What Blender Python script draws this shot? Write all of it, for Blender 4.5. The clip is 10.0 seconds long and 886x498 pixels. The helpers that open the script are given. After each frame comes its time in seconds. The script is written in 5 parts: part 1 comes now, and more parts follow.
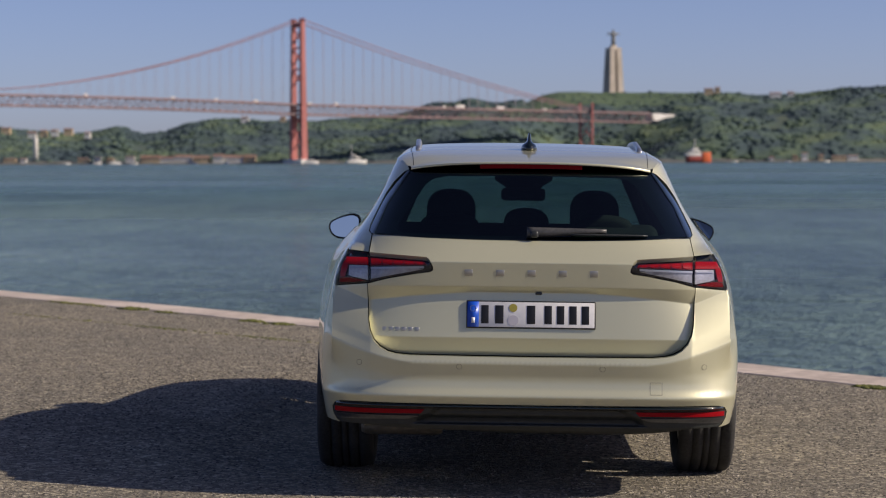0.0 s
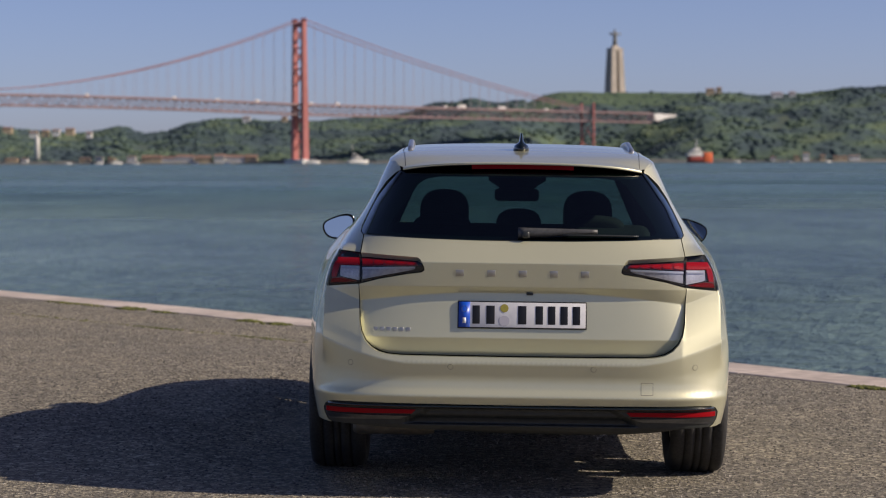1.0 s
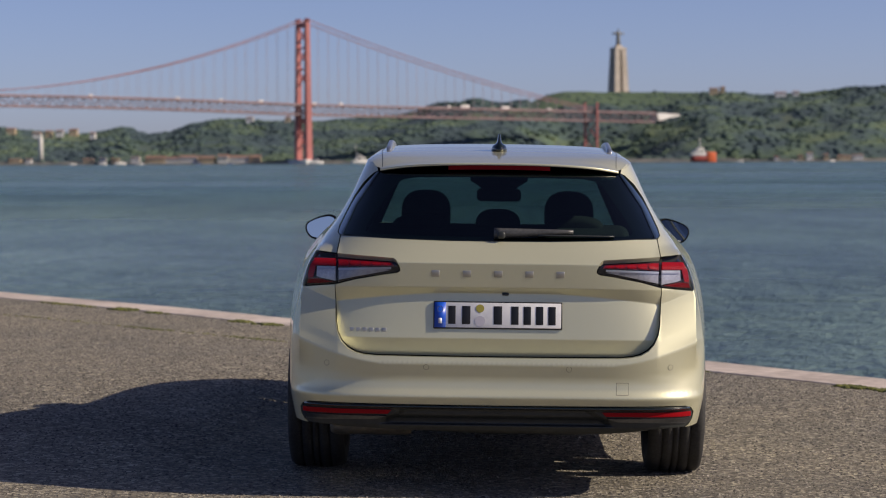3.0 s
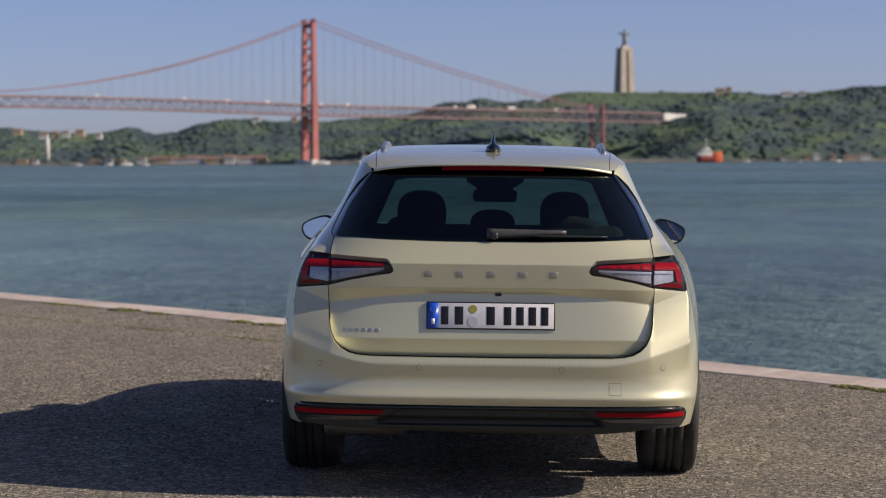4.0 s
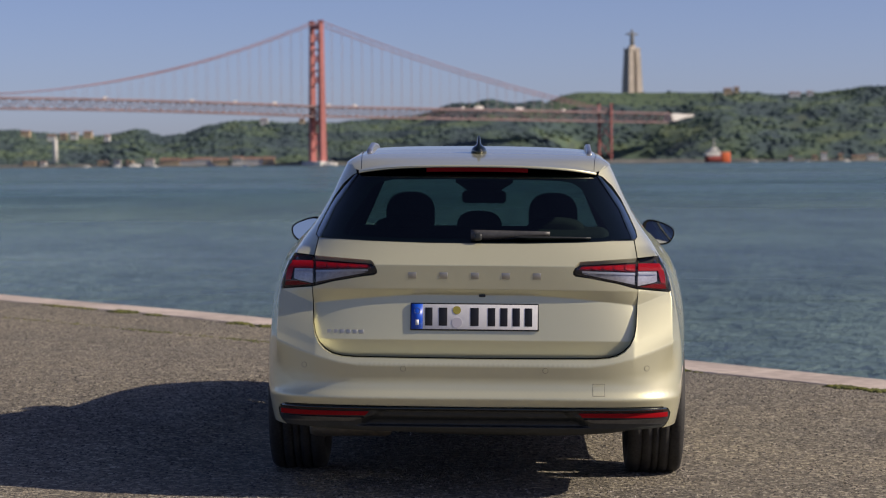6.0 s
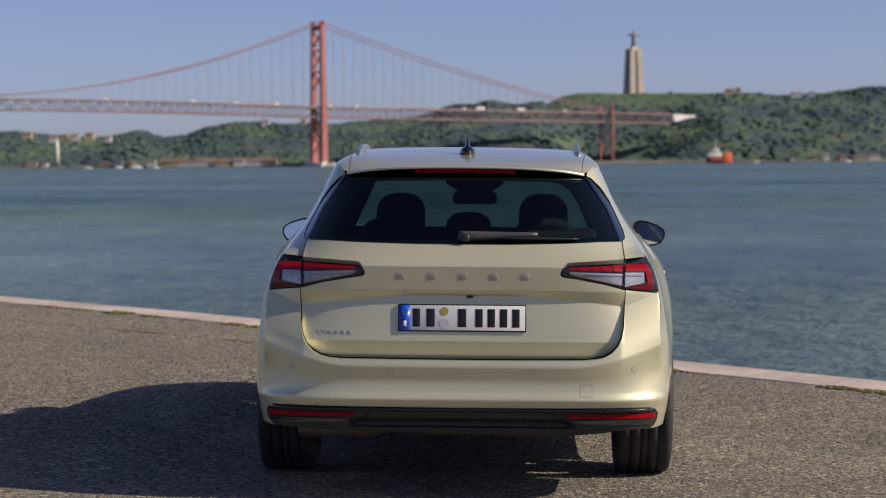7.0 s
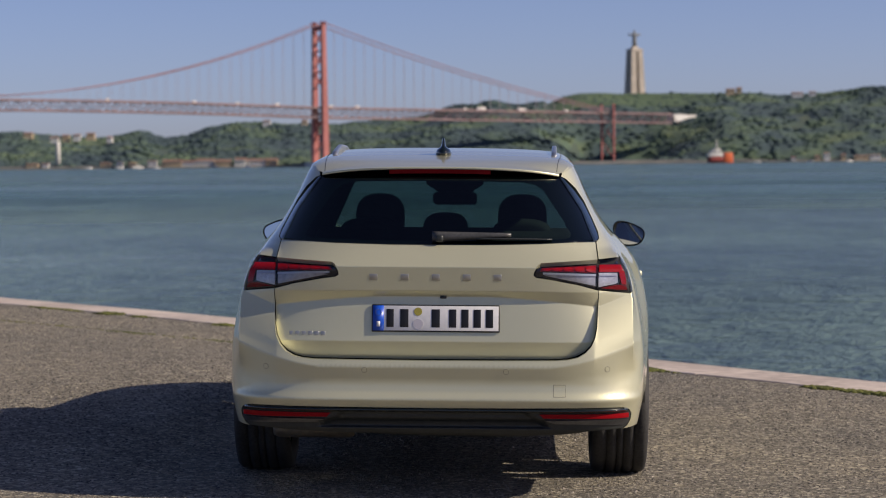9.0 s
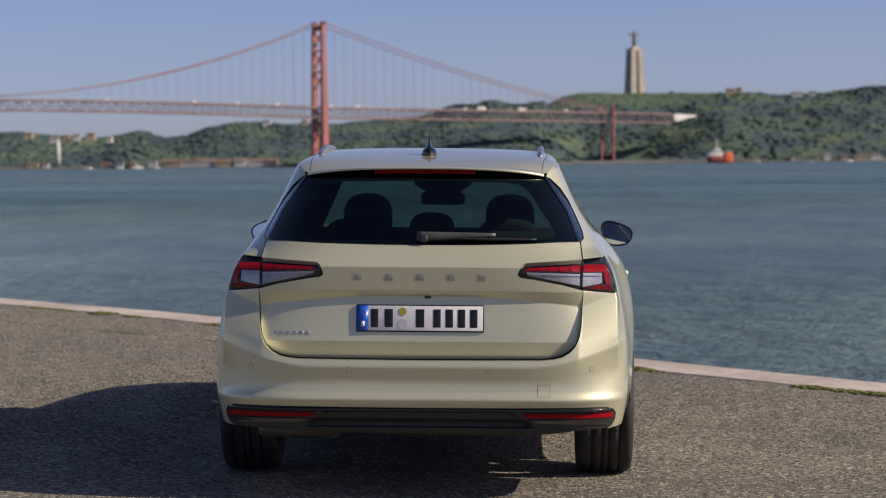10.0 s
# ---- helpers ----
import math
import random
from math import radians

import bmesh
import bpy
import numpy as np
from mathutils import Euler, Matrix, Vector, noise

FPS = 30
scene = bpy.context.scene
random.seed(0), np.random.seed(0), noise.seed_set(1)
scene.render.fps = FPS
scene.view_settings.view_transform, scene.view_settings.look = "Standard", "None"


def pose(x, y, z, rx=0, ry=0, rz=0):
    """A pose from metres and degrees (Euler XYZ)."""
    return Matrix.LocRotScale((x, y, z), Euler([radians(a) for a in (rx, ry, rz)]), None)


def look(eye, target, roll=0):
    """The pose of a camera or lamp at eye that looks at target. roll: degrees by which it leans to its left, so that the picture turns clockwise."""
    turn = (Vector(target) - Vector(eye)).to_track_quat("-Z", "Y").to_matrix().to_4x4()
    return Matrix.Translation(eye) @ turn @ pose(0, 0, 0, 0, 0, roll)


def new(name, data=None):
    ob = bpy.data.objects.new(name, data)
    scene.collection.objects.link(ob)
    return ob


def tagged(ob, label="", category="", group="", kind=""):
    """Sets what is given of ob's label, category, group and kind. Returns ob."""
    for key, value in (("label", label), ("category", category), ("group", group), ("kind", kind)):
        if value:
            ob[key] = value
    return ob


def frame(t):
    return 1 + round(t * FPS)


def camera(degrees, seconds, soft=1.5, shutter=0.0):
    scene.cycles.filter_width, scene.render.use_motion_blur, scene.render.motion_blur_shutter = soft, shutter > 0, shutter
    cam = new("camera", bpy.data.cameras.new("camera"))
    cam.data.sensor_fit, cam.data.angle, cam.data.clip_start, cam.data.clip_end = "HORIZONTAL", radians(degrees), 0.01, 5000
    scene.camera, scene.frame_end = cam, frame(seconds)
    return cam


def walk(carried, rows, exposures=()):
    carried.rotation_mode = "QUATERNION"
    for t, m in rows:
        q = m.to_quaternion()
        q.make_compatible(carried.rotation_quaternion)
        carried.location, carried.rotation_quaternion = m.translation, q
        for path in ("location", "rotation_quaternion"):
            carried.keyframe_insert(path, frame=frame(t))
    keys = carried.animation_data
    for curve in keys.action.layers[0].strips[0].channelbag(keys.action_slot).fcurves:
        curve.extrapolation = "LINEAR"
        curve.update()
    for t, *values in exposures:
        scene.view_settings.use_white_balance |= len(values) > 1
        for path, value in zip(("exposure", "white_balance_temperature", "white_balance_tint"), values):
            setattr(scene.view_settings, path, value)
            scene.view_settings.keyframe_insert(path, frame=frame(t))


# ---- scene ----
# The quay falls gently towards the river: rows and car are given in the quay's own frame.
QUAY = pose(0, 0, 0, -0.624, 0.924, 0)
cam = camera(21.7, 10.0, soft=1.1)
cam.data.dof.use_dof = True
cam.data.dof.focus_distance, cam.data.dof.aperture_fstop = 9.7, 5.3
ROWS = [
    (0.0, -0.1879, -9.3001, 1.2666, 1.071, -1.569, -0.751),
    (0.5, -0.1674, -9.3056, 1.2679, 1.087, -1.570, -0.779),
    (1.0, -0.1466, -9.3109, 1.2690, 1.108, -1.570, -0.779),
    (1.5, -0.1241, -9.3161, 1.2701, 1.107, -1.578, -0.778),
    (2.0, -0.0927, -9.3210, 1.2712, 1.135, -1.584, -0.722),
    (2.5, -0.0624, -9.3259, 1.2723, 1.152, -1.579, -0.697),
    (4.0, 0.0221, -9.3397, 1.2752, 1.355, -1.565, -0.630),
    (4.5, 0.0461, -9.3440, 1.2761, 1.416, -1.564, -0.610),
    (5.0, 0.0699, -9.3483, 1.2769, 1.474, -1.554, -0.577),
    (5.5, 0.0939, -9.3526, 1.2778, 1.520, -1.552, -0.521),
    (7.0, 0.1789, -9.3650, 1.2801, 1.591, -1.524, -0.433),
    (7.5, 0.2046, -9.3691, 1.2809, 1.605, -1.516, -0.404),
    (8.0, 0.2309, -9.3732, 1.2816, 1.608, -1.517, -0.400),
    (8.5, 0.2586, -9.3773, 1.2823, 1.613, -1.515, -0.396),
    (9.0, 0.2921, -9.3814, 1.2830, 1.621, -1.521, -0.377),
    (9.5, 0.3239, -9.3856, 1.2837, 1.623, -1.523, -0.360),
    (10.0, 0.3561, -9.3898, 1.2843, 1.621, -1.524, -0.355),
]
walk(cam, [(t, QUAY @ pose(x, y, z, 90 + pitch, roll, yaw)) for t, x, y, z, yaw, pitch, roll in ROWS],
     exposures=[(0.0, 0.05, 6550, 11), (10.0, 0.05, 6550, 11)])

# ---- sky and sun ----
SUN_DIR = (QUAY.to_3x3() @ Vector((1.48, -0.275, 1.0))).normalized()
sky_world = bpy.data.worlds.new("sky")
scene.world = sky_world
sky_world.use_nodes = True
nt = sky_world.node_tree
sky = nt.nodes.new("ShaderNodeTexSky")
sky.sky_type = "NISHITA"
sky.sun_disc = False
sky.sun_elevation = math.asin(SUN_DIR.z)
sky.sun_rotation = math.atan2(SUN_DIR.x, SUN_DIR.y)
sky.altitude = 10
sky.air_density, sky.dust_density, sky.ozone_density = 0.55, 0.7, 4.0
nt.nodes["Background"].inputs["Strength"].default_value = 0.097
tint = nt.nodes.new("ShaderNodeMix")
tint.data_type, tint.blend_type = "RGBA", "MULTIPLY"
tint.inputs[0].default_value, tint.inputs[7].default_value = 1.0, (1.13, 0.955, 1.03, 1)
nt.links.new(sky.outputs["Color"], tint.inputs[6])
nt.links.new(tint.outputs[2], nt.nodes["Background"].inputs["Color"])
sun_data = bpy.data.lights.new("sun", "SUN")
sun_data.energy, sun_data.angle, sun_data.color = 4.7, radians(0.53), (1.0, 0.875, 0.71)
sun = new("sun", sun_data)
sun.matrix_world = look((0, 0, 0), tuple(-SUN_DIR))


# ---- materials ----
def material(name, color=(0.5, 0.5, 0.5), rough=0.5, metal=0.0, **more):
    m = bpy.data.materials.new(name)
    m.use_nodes = True
    p = m.node_tree.nodes["Principled BSDF"]
    p.inputs["Base Color"].default_value = (*color, 1)
    p.inputs["Roughness"].default_value = rough
    p.inputs["Metallic"].default_value = metal
    for key, value in more.items():
        p.inputs[key.replace("_", " ")].default_value = value
    return m


def node(m, kind, **values):
    n = m.node_tree.nodes.new("ShaderNode" + kind)
    for key, value in values.items():
        if key in n.inputs:
            n.inputs[key].default_value = value
    return n


def wire(m, a, b):
    m.node_tree.links.new(a, b)


def place_of(m, scale=(1, 1, 1), kind="Object"):
    c = node(m, "TexCoord")
    mp = node(m, "Mapping")
    mp.inputs["Scale"].default_value = scale
    wire(m, c.outputs[kind], mp.inputs["Vector"])
    return mp.outputs["Vector"]


def ramp(m, fac, stops):
    r = node(m, "ValToRGB")
    e = r.color_ramp.elements
    while len(e) < len(stops):
        e.new(0.5)
    for el, (pos, col) in zip(e, stops):
        el.position, el.color = pos, (*col, 1)
    wire(m, fac, r.inputs["Fac"])
    return r.outputs["Color"]


def mix(m, a, b, fac, mode="MIX"):
    n = m.node_tree.nodes.new("ShaderNodeMix")
    n.data_type, n.blend_type = "RGBA", mode
    for sock, v in ((n.inputs[0], fac), (n.inputs[6], a), (n.inputs[7], b)):
        if hasattr(v, "is_linked"):
            wire(m, v, sock)
        elif isinstance(v, tuple):
            sock.default_value = (*v, 1)
        else:
            sock.default_value = v
    return n.outputs[2]


def bsdf(m):
    return m.node_tree.nodes["Principled BSDF"]


def bumped(m, height, strength, distance):
    b = node(m, "Bump", Strength=strength, Distance=distance)
    wire(m, height, b.inputs["Height"])
    wire(m, b.outputs["Normal"], bsdf(m).inputs["Normal"])
    return b


def speckled(name, dark, light, scale, rough=0.6, bump=0.0, detail=4.0, metal=0.0, **more):
    """A surface that varies between two tones at two scales."""
    m = material(name, light, rough, metal, **more)
    v = place_of(m)
    a = node(m, "TexNoise", Scale=scale, Detail=detail)
    b = node(m, "TexNoise", Scale=scale * 0.09, Detail=3.0)
    for n in (a, b):
        wire(m, v, n.inputs["Vector"])
    add = node(m, "Math")
    add.operation = "ADD"
    wire(m, a.outputs["Fac"], add.inputs[0])
    wire(m, b.outputs["Fac"], add.inputs[1])
    half = node(m, "Math")
    half.operation = "MULTIPLY"
    half.inputs[1].default_value = 0.5
    wire(m, add.outputs[0], half.inputs[0])
    wire(m, ramp(m, half.outputs[0], [(0.38, dark), (0.62, light)]), bsdf(m).inputs["Base Color"])
    if bump:
        bumped(m, a.outputs["Fac"], 0.6, bump)
    return m


def asphalt_material():
    m = material("worn_asphalt", (0.12, 0.11, 0.1), 0.85)
    v = place_of(m)
    stones = node(m, "TexVoronoi", Scale=50.0)
    fine = node(m, "TexNoise", Scale=140.0, Detail=5.0, Roughness=0.7)
    broad = node(m, "TexNoise", Scale=0.55, Detail=5.0, Roughness=0.6)
    mid = node(m, "TexNoise", Scale=5.0, Detail=4.0)
    for n in (stones, fine, broad, mid):
        wire(m, v, n.inputs["Vector"])
    grey = node(m, "SeparateColor")
    wire(m, stones.outputs["Color"], grey.inputs[0])
    tone = ramp(m, grey.outputs[0], [(0.0, (0.03, 0.026, 0.023)), (0.35, (0.095, 0.08, 0.068)), (0.7, (0.21, 0.175, 0.142)), (1.0, (0.52, 0.45, 0.37))])
    tone = mix(m, tone, ramp(m, fine.outputs["Fac"], [(0.32, (0.03, 0.026, 0.023)), (0.68, (0.30, 0.25, 0.205))]), 0.4)
    tone = mix(m, tone, ramp(m, broad.outputs["Fac"], [(0.3, (0.72, 0.72, 0.74)), (0.7, (1.12, 1.08, 1.02))]), 1.0, "MULTIPLY")
    tone = mix(m, tone, ramp(m, mid.outputs["Fac"], [(0.35, (0.86, 0.86, 0.87)), (0.65, (1.1, 1.09, 1.07))]), 1.0, "MULTIPLY")
    tone = mix(m, tone, (1.30, 1.40, 1.32), 1.0, "MULTIPLY")
    wire(m, tone, bsdf(m).inputs["Base Color"])
    both = node(m, "Math")
    both.operation = "ADD"
    wire(m, stones.outputs["Distance"], both.inputs[0])
    wire(m, fine.outputs["Fac"], both.inputs[1])
    bumped(m, both.outputs[0], 1.0, 0.009)
    return m


def water_material():
    m = material("river_water", (0.052, 0.088, 0.088), 0.16, IOR=1.333)
    v = place_of(m)
    small = node(m, "TexNoise", Scale=0.9, Detail=6.0, Roughness=0.62, Distortion=0.4)
    chop = node(m, "TexNoise", Scale=3.4, Detail=4.0, Roughness=0.6)
    long_v = place_of(m, (0.011, 0.02, 1))
    broad = node(m, "TexNoise", Scale=1.0, Detail=5.0, Roughness=0.6)
    far_v = place_of(m, (0.0012, 0.0055, 1))
    far = node(m, "TexNoise", Scale=1.0, Detail=3.0)
    wire(m, v, small.inputs["Vector"])
    wire(m, v, chop.inputs["Vector"])
    wire(m, long_v, broad.inputs["Vector"])
    wire(m, far_v, far.inputs["Vector"])
    silt_and_light = ramp(m, far.outputs["Fac"], [(0.35, (0.058, 0.120, 0.104)), (0.65, (0.100, 0.156, 0.124))])
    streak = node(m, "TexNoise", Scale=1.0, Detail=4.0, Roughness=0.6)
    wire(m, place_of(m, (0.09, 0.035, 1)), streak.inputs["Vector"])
    # Near bluer, far greener: reflected sky and hills put into the base colour
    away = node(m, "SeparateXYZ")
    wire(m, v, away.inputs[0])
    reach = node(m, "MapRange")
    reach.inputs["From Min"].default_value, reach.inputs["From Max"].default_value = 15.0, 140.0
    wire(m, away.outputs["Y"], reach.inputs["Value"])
    silt_and_light = mix(m, (0.106, 0.160, 0.150), silt_and_light, reach.outputs["Result"])
    # Ripples' light and dark faces are painted into the colour at three scales
    silt_and_light = mix(m, silt_and_light, ramp(m, streak.outputs["Fac"], [(0.35, (0.68, 0.71, 0.73)), (0.65, (1.26, 1.24, 1.21))]), 1.0, "MULTIPLY")
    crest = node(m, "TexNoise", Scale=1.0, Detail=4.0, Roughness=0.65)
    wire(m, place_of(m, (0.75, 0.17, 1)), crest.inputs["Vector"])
    silt_and_light = mix(m, silt_and_light, ramp(m, crest.outputs["Fac"], [(0.36, (0.82, 0.85, 0.87)), (0.64, (1.18, 1.16, 1.14))]), 1.0, "MULTIPLY")
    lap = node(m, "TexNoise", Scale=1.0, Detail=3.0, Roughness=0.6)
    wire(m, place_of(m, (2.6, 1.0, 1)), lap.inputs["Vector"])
    silt_and_light = mix(m, silt_and_light, ramp(m, lap.outputs["Fac"], [(0.36, (0.80, 0.82, 0.84)), (0.64, (1.20, 1.18, 1.17))]), 1.0, "MULTIPLY")
    wire(m, silt_and_light, bsdf(m).inputs["Base Color"])
    wire(m, ramp(m, broad.outputs["Fac"], [(0.3, (0.16,) * 3), (0.7, (0.36,) * 3)]), bsdf(m).inputs["Roughness"])
    add = node(m, "Math")
    add.operation = "MULTIPLY_ADD"
    add.inputs[1].default_value = 0.6
    wire(m, chop.outputs["Fac"], add.inputs[0])
    wire(m, small.outputs["Fac"], add.inputs[2])
    swell = node(m, "TexNoise", Scale=1.0, Detail=3.0, Roughness=0.55)
    wire(m, place_of(m, (0.14, 0.42, 1)), swell.inputs["Vector"])
    both = node(m, "Math")
    both.operation = "MULTIPLY_ADD"
    both.inputs[1].default_value = 1.6
    wire(m, swell.outputs["Fac"], both.inputs[0])
    wire(m, add.outputs[0], both.inputs[2])
    bumped(m, both.outputs[0], 1.0, 0.45)
    return m


def paint_material():
    m = material("champagne_metallic_paint", (0.60, 0.55, 0.365), 0.45, 0.52, Coat_Weight=1.0, Coat_Roughness=0.035)
    v = place_of(m)
    flake = node(m, "TexVoronoi", Scale=1400.0)
    wire(m, v, flake.inputs["Vector"])
    dust = node(m, "TexNoise", Scale=7.0, Detail=6.0, Roughness=0.65)
    wire(m, v, dust.inputs["Vector"])
    sep = node(m, "SeparateColor")
    wire(m, flake.outputs["Color"], sep.inputs[0])
    tone = ramp(m, sep.outputs[0], [(0.0, (0.605, 0.590, 0.410)), (1.0, (0.705, 0.690, 0.480))])
    wire(m, tone, bsdf(m).inputs["Base Color"])
    wire(m, ramp(m, dust.outputs["Fac"], [(0.35, (0.012,) * 3), (0.75, (0.04,) * 3)]), bsdf(m).inputs["Coat Roughness"])
    return m


def glass_material(name, tint, gloss=0.02, straight=0.055):
    """A thin pane: tinted see-through with a mirror reflection by Fresnel."""
    m = bpy.data.materials.new(name)
    m.use_nodes = True
    t = m.node_tree
    t.nodes.remove(t.nodes["Principled BSDF"])
    clear = node(m, "BsdfTransparent")
    clear.inputs["Color"].default_value = (*tint, 1)
    shine = node(m, "BsdfGlossy", Roughness=gloss)
    face = node(m, "LayerWeight", Blend=0.5)
    fifth = node(m, "Math")
    fifth.operation = "POWER"
    fifth.inputs[1].default_value = 4.6
    wire(m, face.outputs["Facing"], fifth.inputs[0])
    fres = node(m, "Math")
    fres.operation = "MULTIPLY_ADD"
    fres.inputs[1].default_value, fres.inputs[2].default_value = 0.9, straight
    wire(m, fifth.outputs[0], fres.inputs[0])
    mixer = node(m, "MixShader")
    wire(m, fres.outputs[0], mixer.inputs[0])
    wire(m, clear.outputs[0], mixer.inputs[1])
    wire(m, shine.outputs[0], mixer.inputs[2])
    wire(m, mixer.outputs[0], t.nodes["Material Output"].inputs["Surface"])
    return m


def aggregate_material():
    m = material("asphalt_stones", (0.2, 0.18, 0.15), 0.8)
    g = node(m, "NewGeometry")
    wire(m, ramp(m, g.outputs["Random Per Island"], [(0.0, (0.035, 0.032, 0.03)), (0.45, (0.12, 0.108, 0.092)), (0.85, (0.22, 0.198, 0.165)), (1.0, (0.38, 0.34, 0.285))]), bsdf(m).inputs["Base Color"])
    return m


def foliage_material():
    m = material("hazed_wood_foliage", (0.06, 0.09, 0.06), 0.95)
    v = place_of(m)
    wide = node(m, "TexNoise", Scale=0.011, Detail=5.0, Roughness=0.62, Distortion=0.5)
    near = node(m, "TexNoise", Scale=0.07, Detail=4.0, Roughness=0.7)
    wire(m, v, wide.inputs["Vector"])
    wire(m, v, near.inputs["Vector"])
    # Leaf greens with the blue of distant haze put into the base colour
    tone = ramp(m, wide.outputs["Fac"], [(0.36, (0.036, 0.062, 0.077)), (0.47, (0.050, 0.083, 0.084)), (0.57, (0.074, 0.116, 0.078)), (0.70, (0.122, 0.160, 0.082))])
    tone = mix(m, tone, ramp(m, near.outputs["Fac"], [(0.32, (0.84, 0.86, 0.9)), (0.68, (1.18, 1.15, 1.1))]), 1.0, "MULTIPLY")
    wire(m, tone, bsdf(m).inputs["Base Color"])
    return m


AGGREGATE = aggregate_material()
ASPHALT = asphalt_material()
WATER = water_material()
PAINT = paint_material()
KERB_STONE = speckled("pale_limestone", (0.36, 0.30, 0.26), (0.62, 0.53, 0.465), 9.0, 0.8, 0.004)
QUAY_WALL = speckled("quay_wall_stone", (0.12, 0.11, 0.095), (0.3, 0.27, 0.23), 2.0, 0.9, 0.01)
MOSS = speckled("green_moss", (0.05, 0.06, 0.012), (0.15, 0.155, 0.03), 60.0, 0.95, 0.01)
BLACK_TRIM = speckled("black_grained_plastic", (0.018, 0.021, 0.021), (0.032, 0.036, 0.035), 400.0, 0.40, 0.0004)
GLOSS_BLACK = material("gloss_black_trim", (0.004, 0.008, 0.008), 0.06, 0.0, Coat_Weight=0.6)
GAP_DARK = speckled("dark_seal", (0.004, 0.004, 0.004), (0.012, 0.012, 0.012), 40.0, 0.8)
RUBBER = speckled("tyre_rubber", (0.016, 0.016, 0.016), (0.04, 0.039, 0.037), 90.0, 0.75, 0.001)
ALLOY = speckled("silver_alloy", (0.45, 0.45, 0.46), (0.6, 0.6, 0.6), 30.0, 0.28, metal=0.9)
UNDERBODY = speckled("underbody_shield", (0.05, 0.05, 0.048), (0.11, 0.105, 0.095), 8.0, 0.8)
CHROME = material("satin_chrome", (0.50, 0.49, 0.45), 0.42, 1.0)
RAIL_METAL = speckled("anodised_roof_rail", (0.42, 0.43, 0.46), (0.55, 0.56, 0.58), 60.0, 0.3, metal=0.9)
REAR_GLASS = glass_material("tinted_rear_glass", (0.145, 0.245, 0.228))
SIDE_GLASS = glass_material("tinted_side_glass", (0.13, 0.15, 0.15))
WIND_GLASS = glass_material("windscreen_glass", (0.80, 0.86, 0.84))
LAMP_COVER = glass_material("lamp_cover", (0.95, 0.95, 0.95), 0.02, 0.035)
MIRROR = material("mirror_glass", (0.64, 0.66, 0.70), 0.01, 1.0)
RED_LENS = material("red_lens", (0.29, 0.004, 0.009), 0.25, 0.0, Specular_IOR_Level=0.12)
RED_DIM = material("dark_red_lens", (0.17, 0.003, 0.007), 0.3, 0.0, Specular_IOR_Level=0.12)
FRAME_METAL = speckled("dark_satin_frame", (0.13, 0.135, 0.15), (0.19, 0.195, 0.21), 60.0, 0.3, metal=0.9)
CLEAR_LENS = speckled("clear_lens_reflector", (0.26, 0.26, 0.29), (0.42, 0.42, 0.46), 75.0, 0.36, metal=0.6)
CRYSTAL = speckled("crystal_lens", (0.36, 0.36, 0.39), (0.60, 0.60, 0.64), 130.0, 0.28, metal=0.5)
GUIDE = material("light_guide", (0.36, 0.38, 0.46), 0.3, 0.3)
LAMP_BASE = material("lamp_housing_black", (0.012, 0.012, 0.018), 0.15)
CABIN = speckled("dark_cabin_trim", (0.009, 0.012, 0.012), (0.024, 0.028, 0.027), 50.0, 0.8)
SEAT_CLOTH = speckled("dark_seat_upholstery", (0.013, 0.016, 0.016), (0.033, 0.037, 0.036), 120.0, 0.85)
PLATE_WHITE = speckled("plate_white", (0.66, 0.66, 0.68), (0.76, 0.76, 0.77), 40.0, 0.35)
PLATE_BLUE = material("plate_blue", (0.006, 0.075, 0.52), 0.35)
PLATE_BLACK = material("plate_black", (0.008, 0.008, 0.01), 0.4)
STEEL_GREY = speckled("dull_exhaust_steel", (0.10, 0.09, 0.07), (0.19, 0.165, 0.13), 30.0, 0.55, metal=0.2)
# Tower and deck colours are greyed: distant haze put into the paint
BRIDGE_RED = speckled("hazed_bridge_paint", (0.35, 0.112, 0.10), (0.46, 0.155, 0.14), 0.2, 0.6)
DECK_GREY = speckled("hazed_deck_steel", (0.22, 0.145, 0.15), (0.33, 0.225, 0.225), 0.15, 0.7)
CABLE_RED = speckled("cable_paint", (0.24, 0.13, 0.14), (0.32, 0.18, 0.19), 0.2, 0.7)
WIRE_GREY = material("hanger_wire", (0.32, 0.27, 0.30), 0.7)
SHORE_STONE = speckled("shore_stone", (0.07, 0.08, 0.08), (0.19, 0.18, 0.16), 0.05, 0.9)
CONCRETE = speckled("weathered_concrete", (0.41, 0.36, 0.30), (0.55, 0.49, 0.42), 0.12, 0.9)
# Pale figure made dark grey: the shade on it is put into the colour
FIGURE_STONE = speckled("shaded_figure_stone", (0.13, 0.14, 0.14), (0.22, 0.22, 0.21), 0.15, 0.9)
# Scrub colour, also blued to paint in the haze
SOIL = speckled("hazed_hillside_scrub", (0.042, 0.07, 0.066), (0.090, 0.118, 0.080), 0.02, 1.0)
FOLIAGE = foliage_material()
GRASS = speckled("hilltop_grass", (0.048, 0.088, 0.052), (0.084, 0.128, 0.066), 0.05, 1.0)
WHITE_WALL = speckled("white_render", (0.60, 0.58, 0.54), (0.78, 0.76, 0.72), 0.4, 0.8)
OCHRE_WALL = speckled("ochre_render", (0.42, 0.32, 0.2), (0.58, 0.46, 0.31), 0.4, 0.8)
ROOF_TILE = speckled("clay_roof_tiles", (0.22, 0.13, 0.10), (0.33, 0.20, 0.15), 0.5, 0.9)
